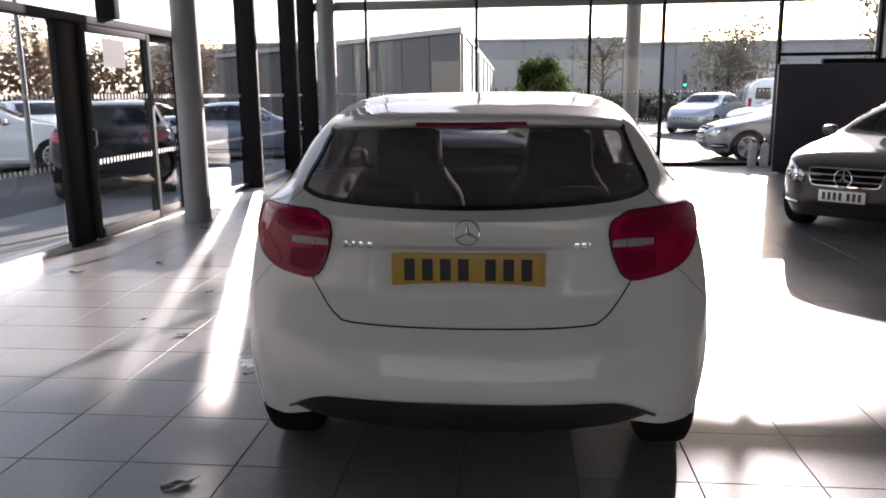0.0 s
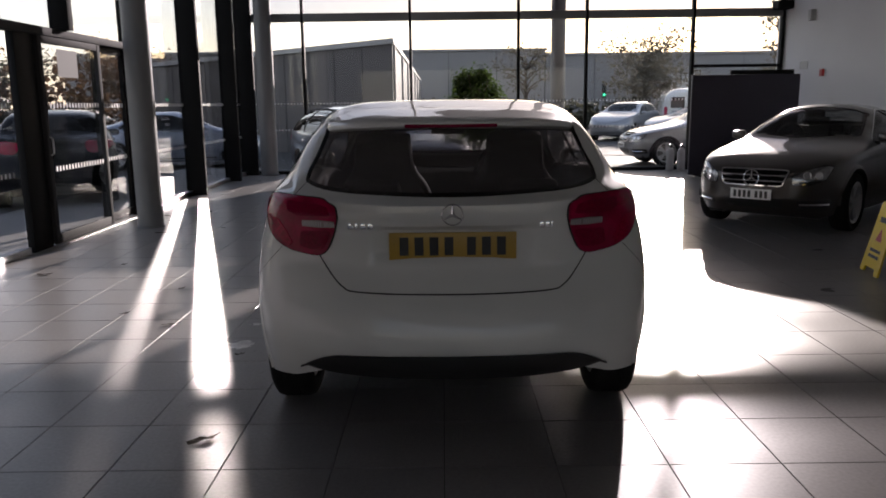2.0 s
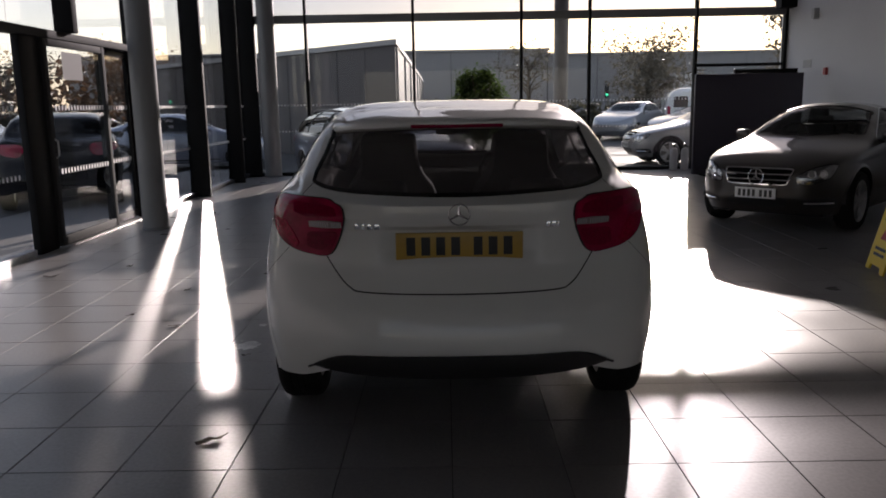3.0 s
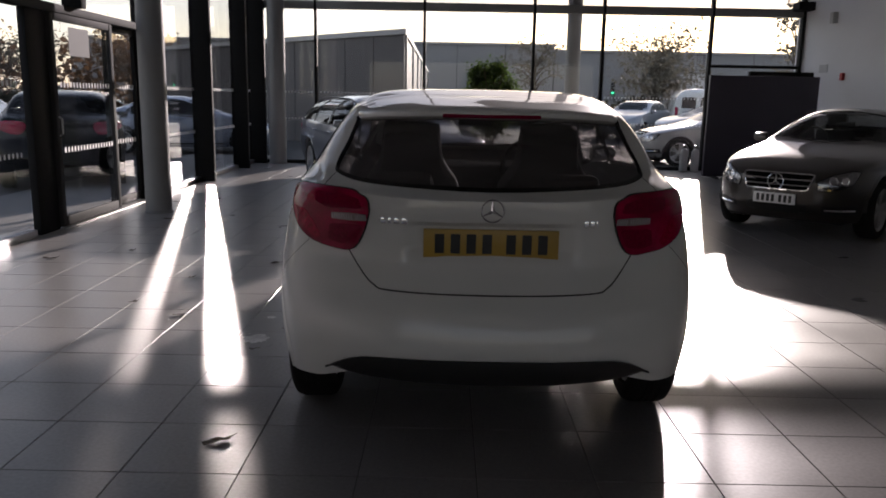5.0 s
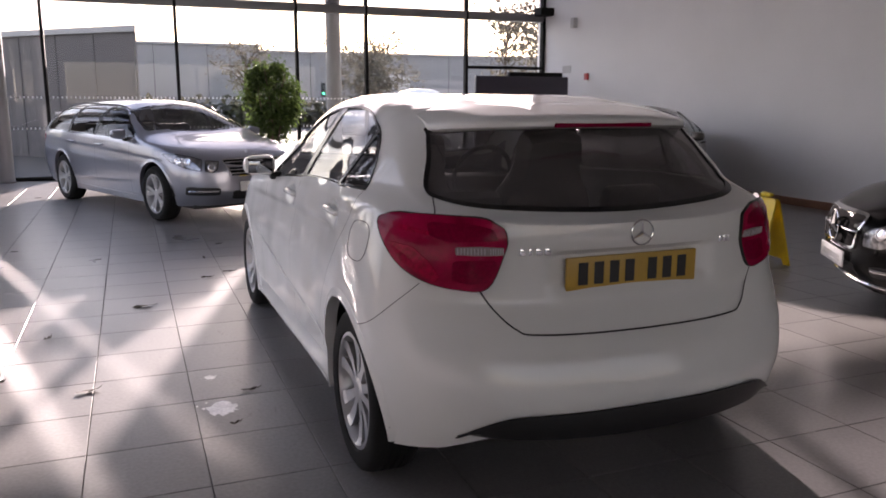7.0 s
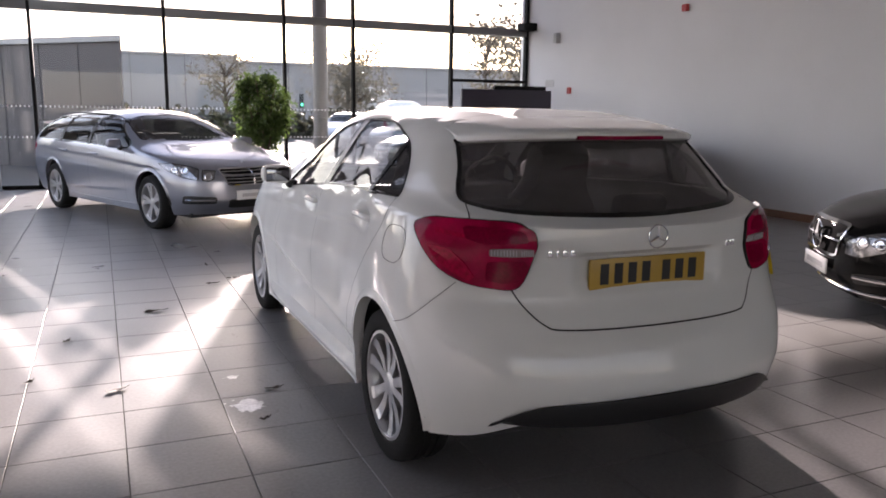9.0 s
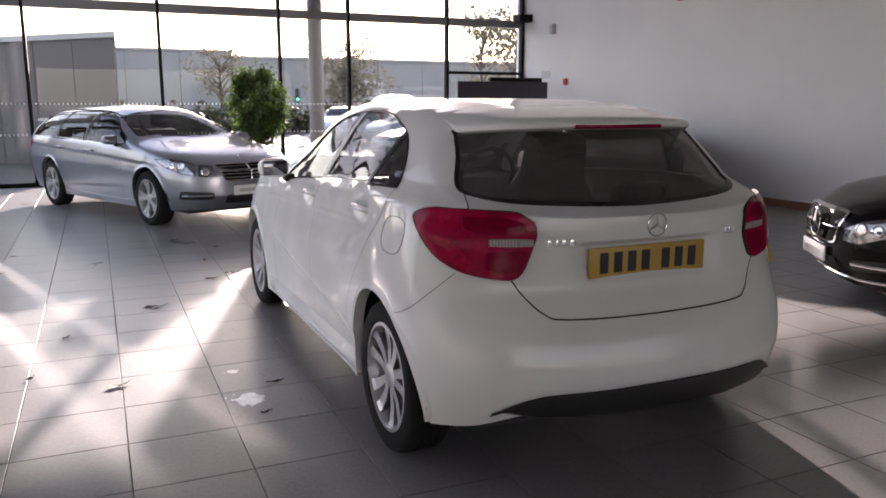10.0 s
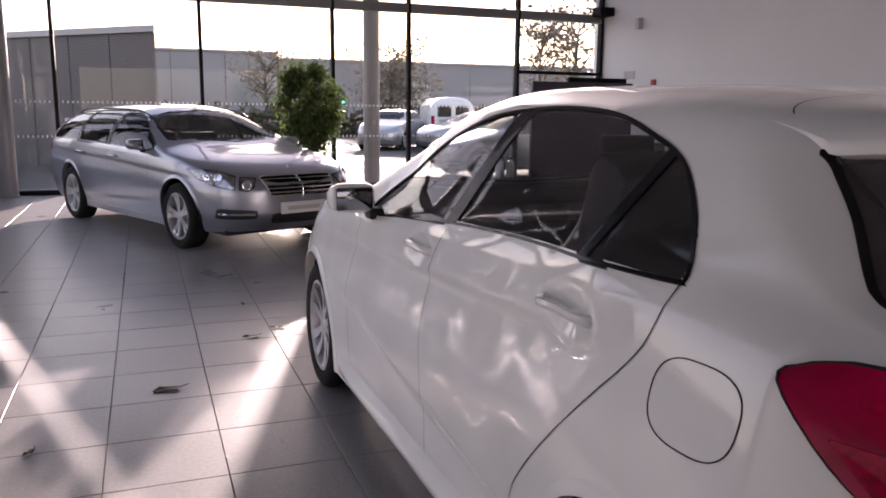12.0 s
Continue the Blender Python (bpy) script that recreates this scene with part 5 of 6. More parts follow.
def E_SPEC():
    return dict(
        length=4.90, half=0.92, axle=1.15, base=2.874, wheel_r=0.325, wheel_w=0.215, spokes=5, twin=0.17, tumble=0.20, crown=3.6, rear_r=0.5, front_r=0.75,
        top=[(0, 0.96), (0.1, 1.03), (0.18, 1.08), (0.50, 1.34), (0.75, 1.395), (1.8, 1.435), (2.5, 1.42), (2.95, 1.345), (3.66, 1.025), (3.9, 0.975), (4.4, 0.885), (4.76, 0.765), (4.9, 0.665)],
        belt=[(0, 0.96), (1.0, 0.96), (2.2, 0.93), (3.3, 0.90), (3.8, 0.86), (4.5, 0.745), (4.9, 0.62)],
        plan=[(0, 0.86), (0.5, 0.90), (1.2, 0.925), (3.0, 0.92), (4.0, 0.92), (4.5, 0.87), (4.9, 0.78)],
        tail=[(0.25, 0.12), (0.45, 0.0), (0.6, 0.0), (0.7, 0.05), (0.96, 0.08)],
        nose=[(0.2, 0.14), (0.4, 0.0), (0.6, 0.0), (0.75, 0.05), (0.9, 0.14)],
        foot=[(0, 0.30), (0.5, 0.24), (1.2, 0.20), (3.8, 0.19), (4.9, 0.22)],
        side_glass=[], bright_strip=True,
        dlo=[(3.42, 0.955), (3.12, 1.13), (2.85, 1.262), (2.5, 1.345), (2.2, 1.358), (1.6, 1.354), (1.1, 1.335), (0.80, 1.29), (0.62, 1.17), (0.53, 1.05), (0.58, 1.005), (1.2, 0.985), (2.2, 0.965)],
        panes=[(2.33, 3.6), (1.43, 2.26), (0.3, 1.37)], pillars=[(2.26, 2.33), (1.37, 1.43)],
        rear_glass=[(-0.64, 1.08), (0, 1.06), (0.64, 1.08), (0.58, 1.29), (0, 1.32), (-0.58, 1.29)],
        screen=[(-0.70, 3.55, 1.10), (0, 3.70, 1.06), (0.70, 3.55, 1.10), (0.60, 2.86, 1.34), (0, 2.86, 1.37), (-0.60, 2.86, 1.34)],
        seat_front=2.15, seat_rear=1.25, dash=3.0, dash_top=0.97, mirror_y=2.85, mirror=(3.22, 0.955), handles=[(1.55, 0.86), (2.50, 0.85)],
        side_seams=[[(1.42, 0.95), (1.36, 0.75), (1.55, 0.5), (1.62, 0.27)], [(2.32, 0.95), (2.34, 0.6), (2.30, 0.28)], [(3.38, 0.92), (3.4, 0.6), (3.36, 0.28)]],
        sill=[(1.55, 0.25), (2.3, 0.24), (3.0, 0.24), (3.6, 0.25)], surround=0.022,
        creases=[([(0.3, 0.905), (1.5, 0.865), (2.6, 0.83), (4.4, 0.75)], 0.009, 0.17), ([(1.3, 0.36), (2.2, 0.40), (3.5, 0.46)], 0.012, 0.16)],
        lamp_round=0.12,
        headlamps=[[(0.615, 0.20, 0.745), (0.70, 0.33, 0.785), (0.80, 0.52, 0.81), (0.855, 0.70, 0.805), (0.83, 0.52, 0.72), (0.74, 0.32, 0.645), (0.625, 0.19, 0.62)],
                   [(0.455, 0.11, 0.725), (0.59, 0.18, 0.74), (0.595, 0.17, 0.62), (0.53, 0.12, 0.605), (0.475, 0.10, 0.635)]],
        headlamp=[(0.44, 0.10, 0.76), (0.62, 0.24, 0.83), (0.78, 0.46, 0.86), (0.84, 0.62, 0.83), (0.80, 0.40, 0.71), (0.66, 0.18, 0.64), (0.48, 0.09, 0.645)],
        fog=[(0.46, 0.43), (0.78, 0.45), (0.78, 0.34), (0.46, 0.34)], intake=[(-0.36, 0.40), (0.36, 0.40), (0.34, 0.28), (-0.34, 0.28)],
    )


def C_SPEC():
    s = E_SPEC()
    s["headlamps"] = [[(0.395, 0.08, 0.63), (0.53, 0.16, 0.70), (0.66, 0.31, 0.742), (0.715, 0.41, 0.735), (0.68, 0.29, 0.60), (0.54, 0.13, 0.53), (0.405, 0.07, 0.535)]]
    s.update(
        length=4.58, half=0.885, axle=1.02, base=2.76, wheel_r=0.317, tumble=0.22,
        top=[(0, 0.97), (0.1, 1.02), (0.5, 1.05), (0.85, 1.07), (1.45, 1.30), (1.9, 1.365), (2.3, 1.37), (2.72, 1.30), (3.33, 1.0), (3.5, 0.955), (4.1, 0.845), (4.44, 0.74), (4.58, 0.65)],
        belt=[(0, 0.93), (1.0, 0.93), (2.0, 0.90), (3.0, 0.86), (3.5, 0.83), (4.2, 0.72), (4.58, 0.61)],
        plan=[(0, 0.80), (0.5, 0.86), (1.0, 0.885), (2.8, 0.88), (3.8, 0.88), (4.2, 0.84), (4.58, 0.75)],
        dlo=[(3.06, 0.925), (2.82, 1.09), (2.58, 1.195), (2.3, 1.275), (2.05, 1.29), (1.7, 1.265), (1.4, 1.185), (1.16, 1.05), (1.14, 0.985), (1.22, 0.955), (2.0, 0.93)],
        panes=[(2.11, 3.3), (1.35, 2.04), (0.9, 1.30)], pillars=[(2.04, 2.11), (1.30, 1.35)],
        rear_glass=[(-0.62, 1.10), (0, 1.095), (0.62, 1.10), (0.54, 1.27), (0, 1.30), (-0.54, 1.27)],
        screen=[(-0.68, 3.22, 1.02), (0, 3.38, 0.985), (0.68, 3.22, 1.02), (0.56, 2.58, 1.305), (0, 2.56, 1.34), (-0.56, 2.58, 1.305)],
        seat_front=1.95, seat_rear=1.1, dash=2.75, dash_top=0.95, mirror_y=2.6, mirror=(2.95, 0.945), handles=[(1.35, 0.85), (2.25, 0.84)],
        side_seams=[[(1.15, 0.95), (1.2, 0.7), (1.42, 0.45), (1.45, 0.27)], [(2.08, 0.93), (2.1, 0.6), (2.06, 0.28)], [(3.1, 0.92), (3.1, 0.6), (3.06, 0.28)]],
        sill=[(1.4, 0.25), (2.1, 0.24), (2.8, 0.24), (3.3, 0.25)],
        fog=[(0.46, 0.38), (0.76, 0.40), (0.76, 0.29), (0.46, 0.28)],
    )
    return s


def heading(x, y, hx, hy, z=0.0):
    return pose(x, y, z, 0, 0, math.degrees(math.atan2(-hx, hy)))


E = E_SPEC()
E["round"], E["sill_paint"] = 3.0, True
estate, shE = build_car("estate_car", "silver blue estate car with roof rails parked near the front glazing", E, M["silver_paint"], heading(-1.19, 11.50, 0.395, -0.919), rows=190, cols=100, glasses=("clear_glass", "car_glass", "side_glass"))
nose(estate, E, shE, M["silver_paint"], [(-0.42, 0.745), (0.42, 0.745), (0.35, 0.555), (-0.35, 0.555)], (0.80, 0.02), 0.44, 4, bars=False, centre_bar=True)
for sd in (-1, 1):
    pts = [shE.drop((Vector((0, 0, 0)), Vector((0, 0, -1)), Vector((1, 0, 0)), Vector((0, 1, 0))), (sd * (0.575 + 0.02 * math.sin(math.pi * k / 14)), 0.72 + 2.2 * k / 14), 0.004 + 0.038 * min(1.0, math.sin(math.pi * k / 14) * 3))[0] for k in range(15)]
    part("roof_rail", tube(pts, 0.011, 8), M["trim"], estate, "dark roof rail")
    a = aim((0.5 * -sd, 0.87, 0))
    pts = [flat(a, (sd * p[0], p[1], p[2])) for p in ((0.55, 0.10, 0.92), (0.84, 0.35, 0.94), (0.86, 0.45, 0.86), (0.70, 0.15, 0.74), (0.55, 0.10, 0.74))]
    part("tail_lamp", patch(shE, a, rounded(pts, 5), 0.006), M["red"], estate, "red tail lamp")

C = C_SPEC()
C["round"] = 3.0
saloon, shC = build_car("saloon_car", "dark bronze saloon car parked before the white wall", C, M["brown_paint"], heading(7.43, 8.36, -0.695, -0.719) @ Matrix.Diagonal((0.96, 1, 1, 1)), rows=170, cols=96, glasses=("car_glass", "car_glass", "clear_glass"))
nose(saloon, C, shC, M["brown_paint"], [(-0.39, 0.69), (0.39, 0.69), (0.33, 0.52), (-0.33, 0.52)], (0.605, 0.085), 0.43, 2, plate_w=0.46)

B = C_SPEC()
B["round"] = 3.0
B["top"] = B["top"][:-5] + [(3.42, 1.04), (3.6, 1.0), (4.2, 0.90), (4.46, 0.80), (4.58, 0.72)]
B["headlamps"] = [[(p[0], p[1], p[2] - 0.01) for p in o] for o in B["headlamps"]]
B.update(grille_rim=0.018, fog=[(0.48, 0.40), (0.80, 0.44), (0.80, 0.36), (0.48, 0.32)])
hb = Vector((-0.84, 0.54))
black, shB = build_car("black_car", "black car with a chrome framed grille standing on the tiles", B, M["black_paint"], heading(3.90 - 0.96 * hb.x * B["length"], 1.59 - 0.96 * hb.y * B["length"], hb.x, hb.y) @ Matrix.Diagonal((0.96, 0.96, 0.96, 1)), rows=120, cols=64)
nose(black, B, shB, M["black_paint"], [(-0.40, 0.735), (0.40, 0.735), (0.34, 0.485), (-0.34, 0.485)], (0.61, 0.105), 0.40, 1, bars=False)
part("chrome_lip", tube([shB.drop(FRONT, (-0.80 + 1.6 * k / 20, 0.255 + 0.02 * abs(k / 10 - 1)**2), 0.006)[0] for k in range(21)], 0.011, 6), M["chrome"], black, "chrome strip along the lower bumper")


# ---- things in the room ----
panel = thing("display_screen", "dark plum freestanding display screen before the glazing", "display screen", pose(5.56, 11.62, 0))
part("panel", box(0.04, 2.06, -0.04, 0.04, 0.03, 1.90, 0.006), M["screen"], panel)
for x in (0.25, 1.85):
    part("foot", box(x - 0.04, x + 0.04, -0.25, 0.25, 0.0, 0.03, 0.008), M["dark_metal"], panel)
part("top_rail", box(0.80, 1.98, 0.05, 0.16, 1.90, 1.985, 0.008), M["dark_metal"], panel)


def wet_floor_sign():
    s = thing("wet_floor_sign", "yellow folding plastic caution sign standing on the tiles", "floor sign", pose(4.58, 2.96, 0, 0, 0, -100))
    for sd in (-1, 1):
        bm = bmesh.new()
        o = softbox([(-0.20, 0.0), (-0.165, 0.60), (0.165, 0.60), (0.20, 0.0), (0.12, 0.0), (0.10, 0.05), (-0.10, 0.05), (-0.12, 0.0)], 0.08, 2)
        front = [bm.verts.new((p[0], 0.008, p[1])) for p in o]
        rear = [bm.verts.new((p[0], -0.008, p[1])) for p in o]
        bm.faces.new(front[::-1])
        bm.faces.new(rear)
        for k in range(len(o)):
            j = (k + 1) % len(o)
            bm.faces.new((front[k], front[j], rear[j], rear[k]))
        bmesh.ops.recalc_face_normals(bm, faces=bm.faces)
        m = pose(0, sd * 0.14, 0, 12.5 * sd, 0, 0)
        bmesh.ops.transform(bm, verts=bm.verts, matrix=m)
        pn = part("board", bm, M["yellow"], s, "", False)
        for z0, z1, w in ((0.43, 0.475, 0.09), (0.13, 0.155, 0.11), (0.18, 0.205, 0.11)):
            b = box(-w, w, -0.0100, -0.0085, z0, z1)
            bmesh.ops.transform(b, verts=b.verts, matrix=m if sd < 0 else m @ pose(0, 0, 0, 0, 0, 180))
            part("print_bar", b, M["ink"], pn, "", False)
        b = turned([(0.075, 0.0), (0.075, 0.0015), (0, 0.0015)], 3)
        bmesh.ops.transform(b, verts=b.verts, matrix=(m if sd < 0 else m @ pose(0, 0, 0, 0, 0, 180)) @ pose(0, -0.0085, 0.31, 90, 0, 0) @ pose(0, 0, 0, 0, 0, 90))
        part("pictogram", b, M["sign_red"], pn, "", False)
    part("handle", box(-0.075, 0.075, -0.02, 0.02, 0.60, 0.635, 0.012), M["yellow"], s)


wet_floor_sign()


def ficus():
    rng = random.Random(4)
    t = thing("potted_tree", "leafy green potted tree with bare stems by the glazing", "plant", pose(1.49, 10.45, 0))
    part("pot", turned([(0.0, 0.0), (0.17, 0.0), (0.20, 0.03), (0.24, 0.40), (0.25, 0.44), (0.225, 0.44), (0.22, 0.40), (0.0, 0.39)], 32), M["pot"], t, "grey round planter")
    part("soil", turned([(0.0, 0.40), (0.215, 0.40), (0.0, 0.425)], 24), M["soil"], t)
    bm = bmesh.new()
    clumps = []
    for k in range(46):                            # leaf clumps spread over an uneven egg-shaped crown
        u, v = rng.uniform(-1, 1), rng.uniform(0, 2 * math.pi)
        r = rng.uniform(0.55, 1.0)**0.5
        w = math.sqrt(1 - u * u) * (1.0 if u > -0.2 else 0.82)
        clumps.append(Vector((0.40 * r * w * math.cos(v), 0.40 * r * w * math.sin(v), 1.43 + 0.58 * r * u)))
    for k in range(6):
        a = k * 1.05 + rng.uniform(-0.3, 0.3)
        p = [Vector((0.05 * math.cos(a), 0.05 * math.sin(a), 0.40))]
        for j in range(5):
            p.append(p[-1] + Vector((rng.uniform(-0.05, 0.05) + 0.04 * math.cos(a), rng.uniform(-0.05, 0.05) + 0.04 * math.sin(a), rng.uniform(0.24, 0.32))))
        tube(p, 0.017, 7, bm, 0.35)
        for c in clumps[k::6]:
            q = min(p[1:], key=lambda n: (n - c).length + max(0, n.z - c.z) * 2)
            tube([q, q.lerp(c, 0.5) + Vector((0, 0, 0.04)), c], 0.006, 5, bm, 0.4)
    part("stem", bm, M["bark"], t, "thin woody stems")
    bm = bmesh.new()
    for _ in range(5000):
        c = rng.choice(clumps)
        c = c + Vector((rng.gauss(0, 0.075), rng.gauss(0, 0.075), rng.gauss(-0.02, 0.085)))
        l, w = rng.uniform(0.05, 0.09), rng.uniform(0.018, 0.029)
        out = math.degrees(math.atan2(-c.x, c.y)) + rng.gauss(0, 50)
        m = pose(*c, rng.uniform(-75, 15), rng.uniform(-40, 40), out)
        v = [bm.verts.new(m @ Vector(q)) for q in ((0, 0, 0), (w, l * 0.4, 0.006), (0, l, -0.01), (-w, l * 0.4, 0.006))]
        bm.faces.new((v[0], v[1], v[2]))
        bm.faces.new((v[0], v[2], v[3]))
    tagged(part("foliage", bm, M["leaf"], t, "glossy green leaves", False), kind="stuff")


ficus()

for k, x in enumerate((5.62, 5.85)):
    ex = thing("fire_extinguisher", "pale fire extinguisher standing on the floor by the glazing", "fire extinguisher", pose(x, 12.9, 0), "fire extinguishers")
    part("cylinder", turned([(0.0, 0.0), (0.07, 0.0), (0.078, 0.02), (0.078, 0.38), (0.06, 0.44), (0.025, 0.46), (0.025, 0.49), (0.0, 0.49)], 24), M["switch"], ex, "pale cylinder")
    part("valve", box(-0.02, 0.02, -0.05, 0.06, 0.48, 0.54, 0.01), M["trim"], ex)
    part("hose", tube([(0.03, 0, 0.50), (0.10, 0, 0.46), (0.105, 0, 0.30), (0.09, 0, 0.15)], 0.010, 6), M["trim"], ex)


def wall_box(name, y, z, w, h, d, material, label, cat):
    o = obj(name, box(XR - d, XR - 0.001, y - w / 2, y + w / 2, z - h / 2, z + h / 2, min(0.008, d / 3)), material, None, "", False)
    return tagged(o, label, cat)


wall_box("wall_sign", 12.2, 2.08, 0.34, 0.15, 0.012, M["switch"], "small pale sign plate on the white wall", "sign")
wall_box("call_point", 11.4, 1.91, 0.11, 0.13, 0.05, M["sign_red"], "small red fire call point on the white wall", "call point")
wall_box("wall_speaker", 11.9, 2.99, 0.12, 0.20, 0.10, M["switch"], "small grey loudspeaker box on the white wall", "loudspeaker")
wall_box("alarm_beacon", 8.0, 3.16, 0.11, 0.11, 0.07, M["sign_red"], "small red alarm beacon on the white wall", "alarm")
wall_box("projector_bracket", 12.95, 3.30, 0.3, 0.16, 0.32, M["dark_metal"], "dark bracket box high in the corner", "bracket")


def fallen_leaf(x, y, turn, size, seed):
    rng = random.Random(seed)
    bm = bmesh.new()
    n = 9
    mid = bm.verts.new((0, 0, 0.006))
    ring = []
    for k in range(n):
        a = 2 * math.pi * k / n
        r = size * (0.55 + 0.5 * abs(math.cos(a)) + rng.uniform(-0.12, 0.12))
        ring.append(bm.verts.new((r * math.cos(a), 0.6 * r * math.sin(a), 0.002 + rng.uniform(0, 0.014))))
    for k in range(n):
        bm.faces.new((mid, ring[k], ring[(k + 1) % n]))
    tube([(size * 0.9, 0, 0.006), (size * 1.5, 0.01, 0.014)], 0.0018, 5, bm)
    o = obj("fallen_leaf", bm, M["dead_leaf"], None, "", False)
    o.matrix_basis = pose(x, y, 0.001, 0, 0, turn)
    tagged(o, "dry curled brown leaf lying on the floor tiles", "leaf", "fallen leaves")


LEAVES = [(-0.93, 1.66, 20, 0.05), (-0.65, 3.29, 5, 0.07), (-0.16, -0.18, 35, 0.06), (-1.19, 2.70, 60, 0.035), (-0.145, 4.09, 0, 0.045), (-0.09, 4.92, 80, 0.03), (-2.35, 5.5, 10, 0.07),
          (-2.75, 6.9, 140, 0.06), (-0.18, 1.40, 0, 0.04), (-1.35, 1.95, 40, 0.03), (-2.05, 3.7, 70, 0.04), (0.05, 4.25, 0, 0.05), (-2.2, 6.6, 30, 0.05), (-2.3, 7.3, 100, 0.045), (-0.3, 1.0, 10, 0.025), (-2.6, 3.3, 15, 0.05), (0.1, 5.6, 0, 0.03), (-1.75, 5.0, 50, 0.03)]
for k, (x, y, a, z) in enumerate(LEAVES):
    fallen_leaf(x, y, a, z, k)


def splash(x, y, w, d, seed):
    rng = random.Random(seed)
    bm = bmesh.new()
    for cx, cy, r in [(0, 0, 1.0)] + [(rng.uniform(-1.6, 1.2), rng.uniform(-1.2, 1.2), rng.uniform(0.06, 0.16)) for _ in range(6)]:
        n = 26
        c = bm.verts.new((cx * w, cy * d, 0.0012))
        ring = [bm.verts.new((cx * w + r * w * (1 + rng.uniform(-0.28, 0.22)) * math.cos(2 * math.pi * k / n), cy * d + r * d * (1 + rng.uniform(-0.28, 0.22)) * math.sin(2 * math.pi * k / n), 0.0008)) for k in range(n)]
        for k in range(n):
            bm.faces.new((c, ring[k], ring[(k + 1) % n]))
    o = obj("dried_splash", bm, M["splash_white"], None, "", False)
    o.location = (x, y, 0)
    tagged(o, "splash on the floor tile, its bright glint put into the pale colour", "stain")


# splash marks; the near-white colour stands in for their glint
splash(-0.33, 1.21, 0.07, 0.08, 3)
splash(-0.345, 1.66, 0.03, 0.03, 5)


def scuffs():
    """Small smeared marks on the tiles beside the white car and around the middle of the floor."""
    rng = random.Random(21)
    bm = bmesh.new()
    spots = [(rng.gauss(-0.22, 0.16), rng.uniform(0.25, 2.5)) for _ in range(46)] + [(rng.uniform(-2.6, 6.5), rng.uniform(-2.5, 6.0)) for _ in range(16)]
    for x, y in spots:
        l, w, a = rng.uniform(0.01, 0.05), rng.uniform(0.002, 0.006), rng.gauss(1.5, 0.35)
        n = 12
        mid = bm.verts.new((x, y, 0.0009))
        ring = []
        for k in range(n):
            t = 2 * math.pi * k / n
            u, v = l * math.cos(t) * rng.uniform(0.6, 1.2), w * math.sin(t) * rng.uniform(0.5, 1.3)
            ring.append(bm.verts.new((x + u * math.cos(a) - v * math.sin(a), y + u * math.sin(a) + v * math.cos(a), 0.0007)))
        for k in range(n):
            bm.faces.new((mid, ring[k], ring[(k + 1) % n]))
    o = obj("scuff_marks", bm, M["scuff"], None, "", False)
    tagged(o, "small grey smeared scuff marks on the floor tiles", "scuff marks", kind="stuff")


scuffs()
# thin pale sheet for the pale rectangle in the door pane
notice = obj("paper_notice", box(XL + 0.066, XL + 0.068, 5.16, 5.62, 1.76, 2.05), M["door_sheet"], None, "", False)
tagged(notice, "pale rectangle on the sliding glass door", "notice")

# ---- outside ----
ground = obj("ground", box(-400, 400, -300, 600, -0.6, -0.05), M["asphalt"], None, "", False)
tagged(ground, "dark asphalt car park", "ground", kind="structure")
for nm, x0, x1, y0, y1 in (("pavement_1", XL - 2.0, XL - 0.1, -4, 15.2), ("pavement_2", XL - 0.1, 30, YB + 0.1, YB + 1.1)):
    tagged(obj(nm, box(x0, x1, y0, y1, -0.3, -0.012, 0.01), M["paving"], None, "", False), "pale paved strip along the glazing", "pavement", kind="structure")


def building(name, label, x, y, w, d, h, yaw, wall_mat, bays):
    b = thing(name, label, "building", pose(x, y, -0.05, 0, 0, yaw))
    part("wall", box(0, w, 0, d, 0, h, 0.02), wall_mat, b, "", False)
    part("roof", box(-0.15, w + 0.15, -0.15, d + 0.15, h, h + 0.2, 0.03), M["roof_edge"], b, "pale roof edge")
    step = w / bays
    for k in range(bays + 1):
        part("cladding_joint", box(k * step - 0.03, k * step + 0.03, -0.02, 0.0, 0, h), M["cladding_joint"], b, "", False)
    return b


def prism(outline, z0, z1, bm=None):
    bm = bm or bmesh.new()
    lo = [bm.verts.new((*p, z0)) for p in outline]
    hi = [bm.verts.new((*p, z1)) for p in outline]
    bm.faces.new(hi)
    bm.faces.new(lo[::-1])
    for k in range(len(outline)):
        j = (k + 1) % len(outline)
        bm.faces.new((lo[k], lo[j], hi[j], hi[k]))
    bmesh.ops.recalc_face_normals(bm, faces=bm.faces)
    return bm


